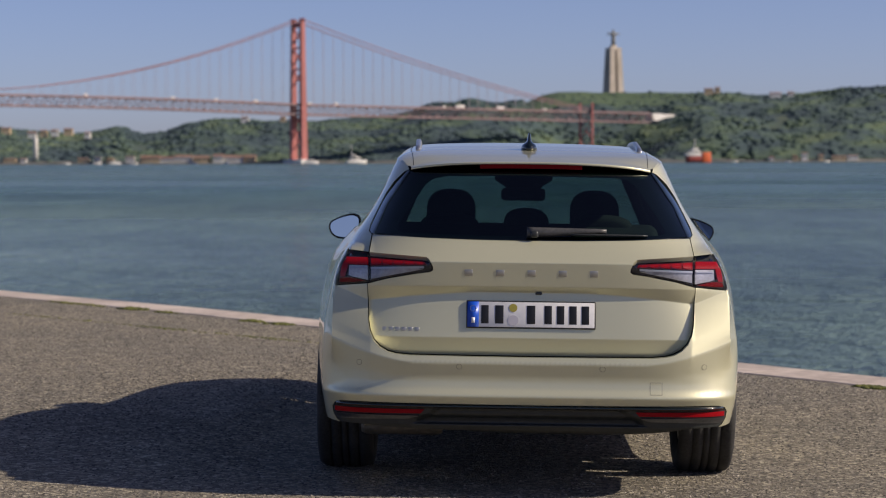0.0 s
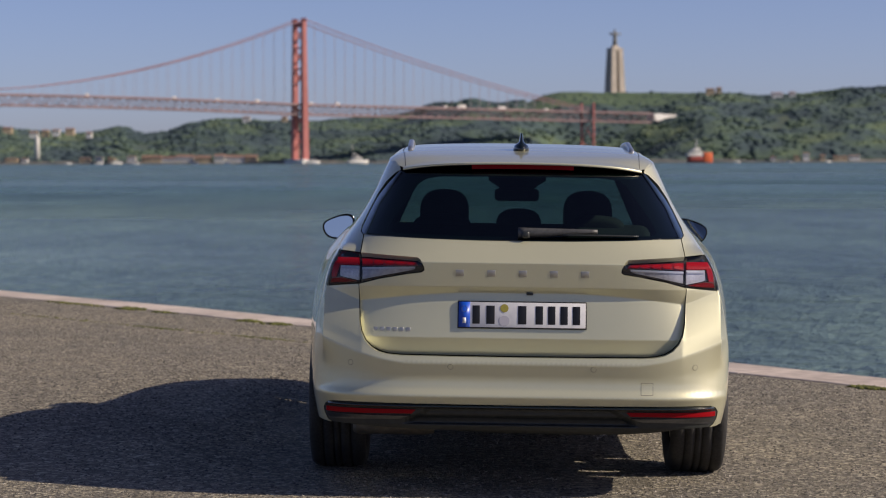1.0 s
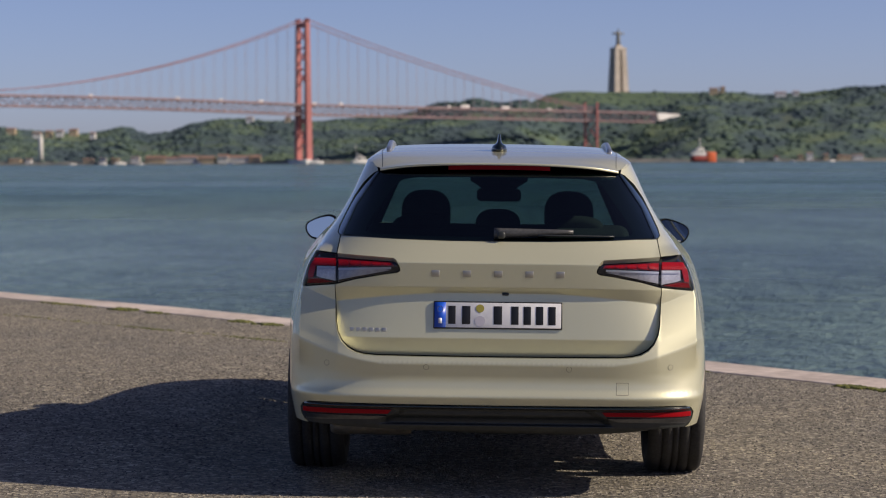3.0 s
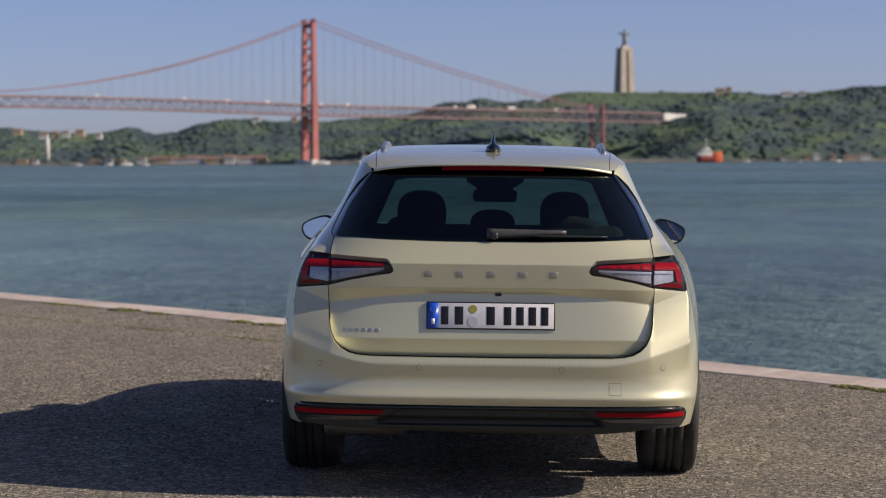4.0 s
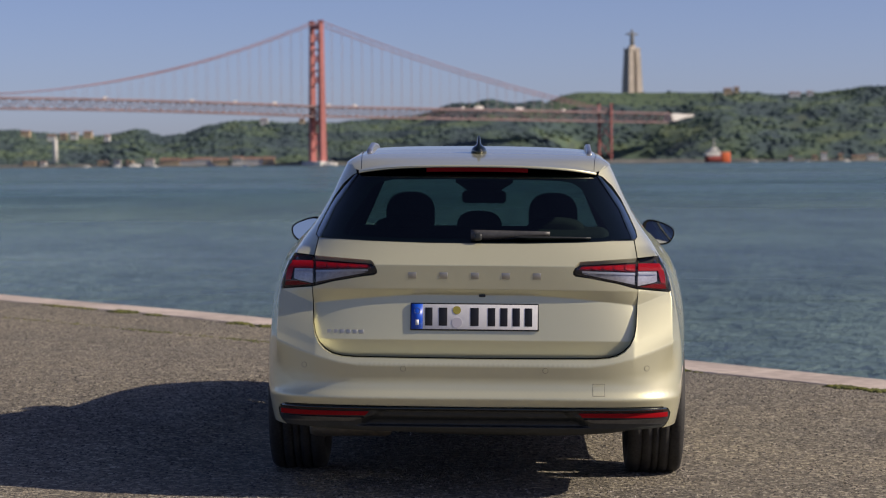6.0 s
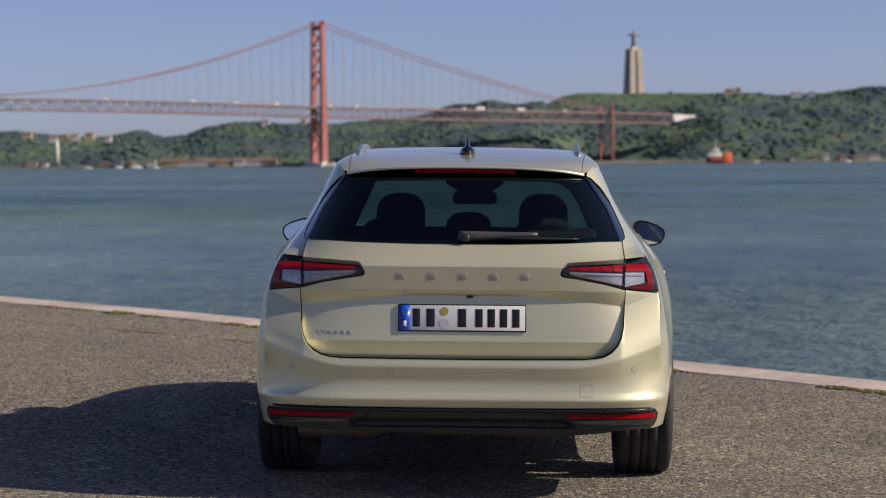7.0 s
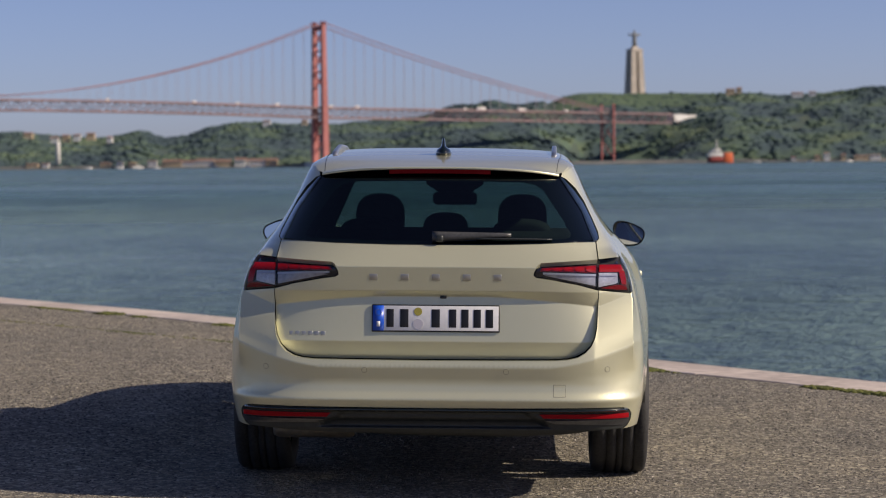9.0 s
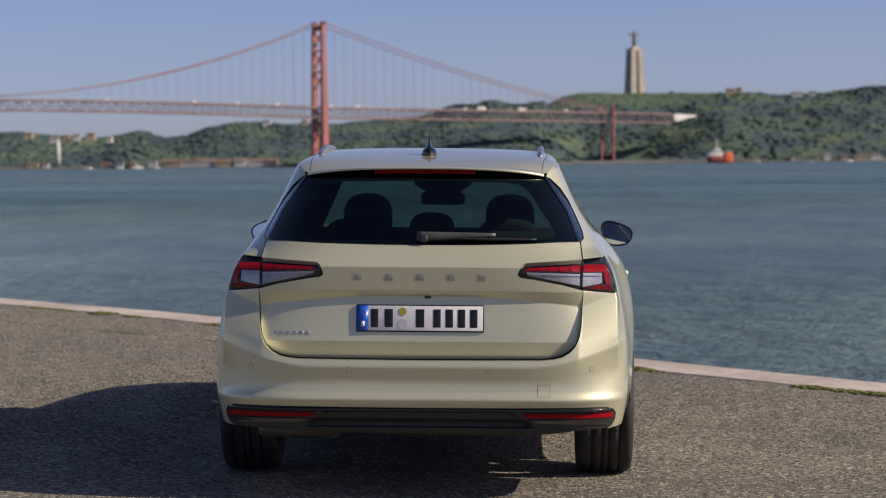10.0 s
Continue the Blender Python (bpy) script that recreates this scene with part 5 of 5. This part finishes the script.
bm = bmesh.new()
add_box(bm, (1.36, 3.0, 0.05), (0, 2.15, 0.36))
add_box(bm, (1.20, 0.95, 0.05), (0, 0.80, 0.60))
add_box(bm, (1.16, 0.05, 0.30), (0, 0.36, 0.62))
part("cabin_floor", bm, CABIN, car, smooth=False)
dash = cushion(1.24, 0.42, 0.26, (0, 3.20, 0.90), 0, 0.07)
part("dashboard", dash, CABIN, car)
bm = bmesh.new()
rings(bm, [[Vector((x, y, roof_z(x, y) - 0.045)) for x in [-0.50 + k * 0.05 for k in range(21)]] for y in [0.52 + k * 0.1 for k in range(24)]], closed=False, caps=False)
part("headliner", bm, CABIN, car)
for s in (-1, 1):
    for yy, lean in ((0.86, 0.30), (1.53, 0.06), (2.40, 0.05)):
        bm = bmesh.new()
        add_rod(bm, (s * (0.70 if yy < 1 else 0.665), yy - 0.02, 1.03), (s * (0.545 if yy < 1 else 0.525), yy + lean, 1.36), 0.05, 10)
        part("cabin_pillar", bm, CABIN, car)
    bm = bmesh.new()
    add_box(bm, (0.05, 2.9, 0.55), (s * 0.74, 2.1, 0.72), bevel=0.02)
    part("door_lining", bm, CABIN, car)


def pillow(w, d, h, at, lean=0.0, dome=0.6):
    """A padded headrest with a domed top."""
    bm = bmesh.new()
    turn = Matrix.Rotation(radians(lean), 3, "X")
    loops = []
    for i in range(13):
        y = -1 + 2 * i / 12
        k = (1 - abs(y) ** 3.0) ** (1 / 3.0) * 0.25 + 0.75 if abs(y) < 1 else 0.72
        loop = []
        for a in [m * math.tau / 28 for m in range(28)]:
            c, e = math.cos(a), math.sin(a)
            n = 2.6 if e > 0 else 5.0
            r = (abs(c) ** n + abs(e) ** n) ** (-1 / n)
            loop.append(Vector(at) + turn @ Vector((c * r * w / 2 * k, y * d / 2, e * r * h / 2 * k)))
        loops.append(loop)
    rings(bm, loops)
    return bm


for x in (-0.365, 0.365):
    seat = part("front_seat", cushion(0.50, 0.50, 0.16, (x, 2.75, 0.55)), SEAT_CLOTH, car)
    part("backrest", cushion(0.50, 0.14, 0.60, (x, 2.50, 0.755), 12, 0.06), SEAT_CLOTH, seat)
    part("headrest", pillow(0.25, 0.12, 0.225, (x, 2.50, 1.138), 8), SEAT_CLOTH, seat)
bench = part("rear_bench", cushion(1.24, 0.52, 0.16, (0, 1.80, 0.56)), SEAT_CLOTH, car)
part("backrest", cushion(1.22, 0.16, 0.55, (0, 1.46, 0.825), 18, 0.05), SEAT_CLOTH, bench)
for x, w, h, z in ((-0.356, 0.275, 0.13, 1.072), (0.0, 0.21, 0.15, 1.090), (0.356, 0.275, 0.13, 1.072)):
    part("headrest", pillow(w, 0.10, h, (x, 1.42, z), 12), SEAT_CLOTH, bench)
im = part("rear_view_mirror", cushion(0.235, 0.03, 0.066, (0.008, 2.93, 1.226), -8, 0.022), CABIN, car)
bm = bmesh.new()
rings(bm, [[Vector((0.008 + sx * w, y + sy * 0.03, z)) for sx, sy in ((-1, -1), (1, -1), (1, 1), (-1, 1))] for z, w, y in ((1.245, 0.075, 2.93), (1.272, 0.105, 2.95), (1.300, 0.150, 2.90), (1.345, 0.155, 2.88))])
part("mirror_mount", bm, CABIN, im)

# ---- kerb stones, moss ----
def kerb_at(s, d, h=0.0):
    """A place on the kerb: s metres along its inner line, d out to the river."""
    run = 0.0
    for a, b in zip(KERB_IN, KERB_IN[1:]):
        a, b = Vector(a), Vector(b)
        n = (b - a).length
        if s <= run + n or b == Vector(KERB_IN[-1]):
            t = (b - a).normalized()
            p = a + t * (s - run)
            return quay_z(p.x - t.y * d, p.y + t.x * d, h)
        run += n


kerb = tagged(new("kerb"), "pale pinkish limestone coping along the quay's edge", "kerb", kind="structure")
rnd = random.Random(8)
s = 36.0
while s < 165.0:
    n = rnd.uniform(1.35, 1.6)
    lift = rnd.uniform(-0.0015, 0.0015)
    bm = bmesh.new()
    loops = []
    for u in (s + 0.003, s + 0.012, s + n * 0.5, s + n - 0.012, s + n - 0.003):
        dip = 0.003 if u in (s + 0.003, s + n - 0.003) else 0.0
        top = 0.009 + lift - dip
        loops.append([kerb_at(u, d, h) for d, h in ((0.0, -0.22), (0.0, top - 0.006), (0.008, top), (KERB_WIDE - 0.03, top - 0.004), (KERB_WIDE, top - 0.03), (KERB_WIDE, -0.22))])
    rings(bm, loops)
    part("kerb_stone", bm, KERB_STONE, kerb, smooth=False)
    s += n


def tuft_shapes():
    made = []
    for k in range(4):
        b = bmesh.new()
        bmesh.ops.create_icosphere(b, subdivisions=1, radius=1.0)
        for v in b.verts:
            v.co *= 1 + 0.4 * noise.noise(v.co * 2 + Vector((k * 9.1, 0, 0)))
        b.verts.ensure_lookup_table()
        made.append((np.array([v.co[:] for v in b.verts]), np.array([[v.index for v in f.verts] for f in b.faces])))
        b.free()
    return made


TUFTS = tuft_shapes()
# where the weeds stand thickest along the kerb: place, half length, lushness
TUFT_SPOTS = [(91.0, 0.20, 0.75), (93.18, 0.16, 0.45), (93.66, 0.16, 0.45), (99.15, 0.20, 0.75), (100.95, 0.16, 0.4), (101.55, 0.22, 0.5), (89.85, 0.6, 0.18), (91.58, 0.12, 0.25), (101.25, 0.12, 0.3)]
spots = []
rnd = random.Random(21)
for i in range(9000):
    s = rnd.uniform(70, 150)
    thick = 0.8 * noise.noise(Vector((s * 0.55, 3.0, 0))) + 0.5 * noise.noise(Vector((s * 2.1, 8.0, 0))) - 0.06
    if i < 2600:
        at, half, lush = TUFT_SPOTS[i % len(TUFT_SPOTS)]
        s = at + half * (rnd.random() + rnd.random() - 1.0)
        thick = lush
    elif 88.0 < s < 102.0:
        thick -= 0.12
    if thick < 0.08:
        continue
    p = kerb_at(s, -abs(rnd.gauss(0, 0.05)) * (0.5 + thick), 0.0)
    r = rnd.uniform(0.012, 0.028) * (0.6 + thick)
    spots.append((tuple(p), (r * 1.3, r * 1.3, r * rnd.uniform(0.35, 0.8)), rnd.uniform(0, 6)))
for i in range(900):
    t = rnd.uniform(0, 1)
    a, b = (-4.7, 12.55), (-1.3, 8.84)
    if noise.noise(Vector((t * 7.0, 0, 2))) < 0.02 and rnd.random() < 0.8:
        continue
    p = quay_z(lerp(a[0], b[0], t) + rnd.gauss(0, 0.03), lerp(a[1], b[1], t) + rnd.gauss(0, 0.03), 0.0)
    r = rnd.uniform(0.005, 0.011)
    spots.append((tuple(p), (r * 1.6, r * 1.6, r * 0.5), rnd.uniform(0, 6)))
moss = scatter_mesh("moss", TUFTS, spots, MOSS)
tagged(moss, "green moss and weeds along the kerb's inner edge", "moss", kind="stuff")

# ---- loose and proud stones of the worn asphalt ----
def scatter_stones(regions, seed):
    """Small faceted stones, half sunk, over stretches of the quay: (x0, x1, y0, y1, count, size)."""
    gen = np.random.default_rng(seed)
    base = np.array([(1, 0, 0), (0, 1, 0), (-1, 0, 0), (0, -1, 0), (0.1, 0.05, 1)], float)
    tris = np.array([(0, 1, 4), (1, 2, 4), (2, 3, 4), (3, 0, 4)])
    q = np.array(QUAY.to_3x3())
    pts, faces, start = [], [], 0
    kin = np.array(KERB_IN)
    for x0, x1, y0, y1, count, size in regions:
        at = np.column_stack([gen.uniform(x0, x1, count), gen.uniform(y0, y1, count), np.zeros(count)])
        edge = np.interp(at[:, 0], kin[:, 0], kin[:, 1])
        at = at[at[:, 1] < edge - 0.08]
        n = len(at)
        at[:, 2] = [swell_at(u, v) for u, v in at[:, :2]]
        r = size * gen.uniform(0.45, 1.3, n)
        turn = gen.uniform(0, math.tau, n)
        jit = base[None, :, :] * (1 + gen.uniform(-0.3, 0.3, (n, 5, 1)))
        c, s = np.cos(turn)[:, None], np.sin(turn)[:, None]
        xx = jit[:, :, 0] * c - jit[:, :, 1] * s
        yy = jit[:, :, 0] * s + jit[:, :, 1] * c
        v = np.stack([xx * r[:, None], yy * r[:, None], jit[:, :, 2] * r[:, None] * 0.5 - 0.0005], axis=2) + at[:, None, :]
        pts.append(v.reshape(-1, 3) @ q.T)
        faces.append((tris[None] + (start + np.arange(n) * 5)[:, None, None]).reshape(-1, 3))
        start += n * 5
    me = bpy.data.meshes.new("asphalt_stones")
    me.from_pydata(np.vstack(pts).tolist(), [], np.vstack(faces).tolist())
    me.materials.append(AGGREGATE)
    return new("asphalt_stones", me)


stones = scatter_stones([(-3.0, 3.2, -1.2, 2.0, 26000, 0.0085), (-3.2, 3.2, 2.0, 5.5, 24000, 0.0095), (-4.2, 3.2, 5.5, 10.0, 26000, 0.0095), (-6.5, 1.0, 10.0, 18.0, 20000, 0.0105)], 5)
tagged(stones, "worn stone grains standing proud in the asphalt", "asphalt grain", kind="stuff")

# ---- monument on the hill ----
MON = Vector((221.0, 4030.0, 116.0))
monument = tagged(new("hilltop_monument"), "tall pale concrete monument with a figure on top, on the hill", "monument")
TURN_M = Matrix.Rotation(radians(24), 3, "Z")


def mon_leg(sx, sy):
    bm = bmesh.new()
    loops = []
    for z, o, w in ((0, 8.4, 5.5), (40, 7.3, 4.9), (78, 6.2, 4.3)):
        c = Vector((sx * o, sy * o, z))
        loops.append([MON + TURN_M @ (c + Vector((a * w, b * w, 0))) for a, b in ((-1, -1), (1, -1), (1, 1), (-1, 1))])
    rings(bm, loops)
    part("pillar", bm, CONCRETE, monument, smooth=False)


for sx in (-1, 1):
    for sy in (-1, 1):
        mon_leg(sx, sy)
bm = bmesh.new()
for sx, sy in ((1, 0), (-1, 0), (0, 1), (0, -1)):
    rings(bm, [[MON + TURN_M @ (Vector((sx * o, sy * o, z)) + Vector((a * (3.0 if sy else 1.0) * 1.4, b * (3.0 if sx else 1.0) * 1.4, 0))) for a, b in ((-1, -1), (1, -1), (1, 1), (-1, 1))] for z, o in ((0, 5.5), (78, 3.6))])
part("web_wall", bm, CONCRETE, monument, smooth=False)
bm = bmesh.new()
rings(bm, [[MON + TURN_M @ Vector((a * w, b * w, z)) for a, b in ((-1, -1), (1, -1), (1, 1), (-1, 1))] for z, w in ((77, 10.8), (81, 10.6), (82.5, 5.2), (86, 4.6))])
part("cap", bm, CONCRETE, monument, smooth=False)
# the figure is one plain mesh with spread arms, its shade painted in as dark stone
bm = bmesh.new()
rings(bm, [[MON + TURN_M @ Vector((math.cos(a) * w * 1.25, math.sin(a) * w, z)) for a in [i * math.tau / 10 for i in range(10)]] for z, w in ((85.5, 3.4), (96, 3.0), (103.5, 2.9), (107, 3.3), (108.5, 1.4), (110.5, 1.7), (112.5, 1.6), (113.6, 0.7))])
rings(bm, [[MON + TURN_M @ Vector((x, math.cos(a) * w, 105.8 + math.sin(a) * w)) for a in [i * math.tau / 8 for i in range(8)]] for x, w in ((-11.5, 1.2), (-7, 1.8), (0, 2.2), (7, 1.8), (11.5, 1.2))])
figure = link_mesh("statue", bm, FIGURE_STONE)
tagged(figure, "pale stone figure with spread arms, shade in its colour, on the tall pedestal", "statue")

# ---- houses, boats and ship on the far shore ----
def house(name, x, y, z, size, roof_h, wall_mat, roof_mat, label, cat="building", turn=0.0, wins=4):
    w, d, h = size
    h_ob = tagged(new(name), label, cat)
    h_ob.matrix_world = Matrix.Translation((x, y, z)) @ Matrix.Rotation(turn, 4, "Z")
    part("wall", box_bm((w, d, h + 6), (0, 0, h / 2 - 3)), wall_mat, h_ob, smooth=False)
    bm = bmesh.new()
    if roof_h > 0.5:
        o = 0.4
        rings(bm, [[Vector((sx * (w / 2 + o), -d / 2 - o, h)), Vector((sx * (w / 2 + o), 0, h + roof_h)), Vector((sx * (w / 2 + o), d / 2 + o, h))] for sx in (-1, 1)])
    else:
        add_box(bm, (w + 0.4, d + 0.4, 0.6), (0, 0, h + 0.3))
    part("roof", bm, roof_mat, h_ob, smooth=False)
    for k in range(wins):
        part("window", box_bm((min(1.6, w / wins * 0.5), 0.2, 1.9), (-w / 2 + (k + 0.5) * w / wins, -d / 2 - 0.05, h * 0.55)), GLASS_DARK, h_ob, smooth=False)
    return h_ob


rnd = random.Random(12)
ROW = [(-452, 26, 6.0), (-430, 20, 5.0), (-408, 24, 6.5), (-383, 22, 5.5), (-360, 14, 7.5), (-338, 30, 6.0), (-318, 16, 6.5)]
for k, (x, w, h) in enumerate(ROW):
    wall_m = (OCHRE_WALL, WHITE_WALL, WHITE_WALL)[k % 3]
    house("warehouse", x * 1.011, 3128 + rnd.uniform(-4, 4), 1.5, (w, 14, h), 3.0, wall_m, ROOF_TILE, "low riverside warehouse with a clay tile roof", "warehouse", wins=5)
for k, (x, z, w, h, y) in enumerate([(-703, 44, 13, 3.2, 3560), (-686, 45.5, 10, 4.5, 3565), (-668, 47, 11, 3.6, 3560), (-647, 48.5, 13, 3.8, 3562), (-617, 43.5, 8, 3.2, 3560), (-752, 52, 14, 2.6, 3600), (-392, 69, 12, 4, 3740), (-330, 69, 9, 4, 3740)]):
    house("house", x, y, z, (w, 10, h), 2.0, (WHITE_WALL, OCHRE_WALL)[k % 2], ROOF_TILE, "pale house among trees on the far ridge", "house", wins=3)
for k, (x, z, w, h) in enumerate([(362, 110, 14, 7), (470, 105, 18, 5), (376, 110, 8, 9), (495, 106, 10, 5)]):
    house("house", x, 3770, z, (w, 10, h), 1.8, (OCHRE_WALL, WHITE_WALL)[k % 2], ROOF_TILE, "ochre house at the edge of the far ridge", "house", wins=3)
for k, (x, w, h, m) in enumerate([(424, 8, 8, WHITE_WALL), (412, 7, 4, OCHRE_WALL), (470, 18, 4, OCHRE_WALL), (488, 14, 5, WHITE_WALL), (446, 6, 6, OCHRE_WALL), (380, 6, 3, WHITE_WALL), (-541, 14, 4, OCHRE_WALL), (-522, 9, 5, WHITE_WALL), (-478, 12, 6, WHITE_WALL), (-505, 10, 4, OCHRE_WALL), (-640, 16, 4, OCHRE_WALL), (-622, 8, 4, WHITE_WALL)]):
    house("shed", x * 1.012, 3124, 2.0, (w, 8, h), 1.2, m, ROOF_TILE, "small shed on the far waterfront", "shed", wins=2)

# slim white tower on the shore
lt = tagged(new("white_tower"), "slim white tower above the far shore", "tower")
bm = bmesh.new()
rings(bm, [[Vector((-618 + math.cos(a) * r, 3150 + math.sin(a) * r, z)) for a in [i * math.tau / 12 for i in range(12)]] for z, r in ((2, 3.4), (36, 3.1), (36.4, 2.7))])
part("shaft", bm, WHITE_WALL, lt)


def hull_bm(length, beam, height, lift=0.0):
    bm = bmesh.new()
    loops = []
    for u in (0.0, 0.12, 0.35, 0.65, 0.85, 0.96, 1.0):
        x = (u - 0.5) * length
        b = beam / 2 * (1.0 if 0.12 < u < 0.7 else 0.8 if u <= 0.12 else max(0.06, 1 - ((u - 0.7) / 0.3) ** 2))
        top_z = height + lift * (max(0, u - 0.6) / 0.4) ** 2
        loops.append([Vector((x, -b, top_z)), Vector((x, -b * 0.9, 0)), Vector((x, 0, -1)), Vector((x, b * 0.9, 0)), Vector((x, b, top_z))])
    rings(bm, loops)
    return bm


ship = tagged(new("cargo_ship"), "small cargo ship with red hull and white superstructure", "ship")
ship.matrix_world = Matrix.Translation((279, 3040, WATER_Z)) @ Matrix.Rotation(radians(12), 4, "Z")
part("hull", hull_bm(34, 12, 8.5, 2.5), SHIP_RED, ship)
bm = box_bm((12.0, 13.0, 14.0), (9.0, 0, 6.5), bevel=1.2)
part("bow", bm, SHIP_ORANGE, ship, "bright orange bow block")
bm = bmesh.new()
add_box(bm, (22, 10.5, 4.2), (-7.5, 0, 10.4), bevel=0.4)
add_box(bm, (15, 9, 3.8), (-6.5, 0, 14.2), bevel=0.4)
add_box(bm, (8, 7, 3.2), (-5.5, 0, 17.6), bevel=0.3)
part("superstructure", bm, WHITE_WALL, ship)
for k in range(5):
    part("window", box_bm((1.6, 0.3, 1.4), (-12.0 + k * 2.8, -4.6, 14.6)), GLASS_DARK, ship, smooth=False)
bm = bmesh.new()
add_rod(bm, (-5.5, 0, 19), (-5.5, 0, 31), 0.9, 6, 0.4)
part("mast", bm, WHITE_WALL, ship)


def yacht(x, y, length, label, mast=0.0, name="motor_yacht", turn=0.0):
    b = tagged(new(name), label, "boat")
    b.matrix_world = Matrix.Translation((x, y, WATER_Z)) @ Matrix.Rotation(turn, 4, "Z")
    part("hull", hull_bm(length, length * 0.3, length * 0.16, length * 0.05), WHITE_WALL, b)
    part("cabin", box_bm((length * 0.5, length * 0.2, length * 0.16), (-length * 0.05, 0, length * 0.24), bevel=length * 0.02), WHITE_WALL, b)
    part("window", box_bm((length * 0.42, length * 0.205, length * 0.05), (-length * 0.05, 0, length * 0.26)), GLASS_DARK, b)
    if mast:
        bm = bmesh.new()
        add_rod(bm, (-length * 0.2, 0, length * 0.2), (-length * 0.28, 0, mast), 0.5, 6, 0.2)
        add_rod(bm, (-length * 0.24, 0, mast * 0.55), (length * 0.1, 0, length * 0.3), 0.6, 6)
        part("mast", bm, WHITE_WALL, b)
    return b


yacht(-164, 2900, 26, "white fishing boat with a tall mast", 24.0, "fishing_boat", 0.25)
yacht(-228, 2990, 19, "white motor yacht by the bridge pier", 0.0, "motor_yacht", 0.1)
for x, l in ((-496, 16), (-470, 10), (-520, 12), (-392, 11), (-560, 9), (-348, 10), (330, 9), (400, 8), (452, 9)):
    yacht(x, 3070, l, "small white boat moored off the far shore", 0.0, "moored_boat", rnd.uniform(-0.4, 0.4))
# vehicles crossing the bridge
for s, c, l, h in ((-60, -6, 6, 2.6), (-180, -6, 5, 2.2), (60, -6, 6, 2.4), (258, -8, 14, 3.8), (325, -8, 12, 3.6), (232, -8, 5, 2.4), (-300, -6, 5, 2.4), (400, -8, 5, 2.2), (-118, -6, 4.5, 2.0), (20, -6, 5, 2.2)):
    v = tagged(new("bridge_van"), "white van crossing the bridge deck", "van", group="traffic on the bridge")
    v.matrix_world = Matrix.Translation(on_bridge(s, c, DECK_TOP + deck_drop(s))) @ Matrix.Rotation(math.atan2(ALONG.y, ALONG.x), 4, "Z")
    part("body", box_bm((l, 2.5, h), (0, 0, h / 2 + 0.5), bevel=0.3), WHITE_WALL, v)
    part("wheels", box_bm((l * 0.7, 2.3, 0.9), (0, 0, 0.45)), RUBBER, v)
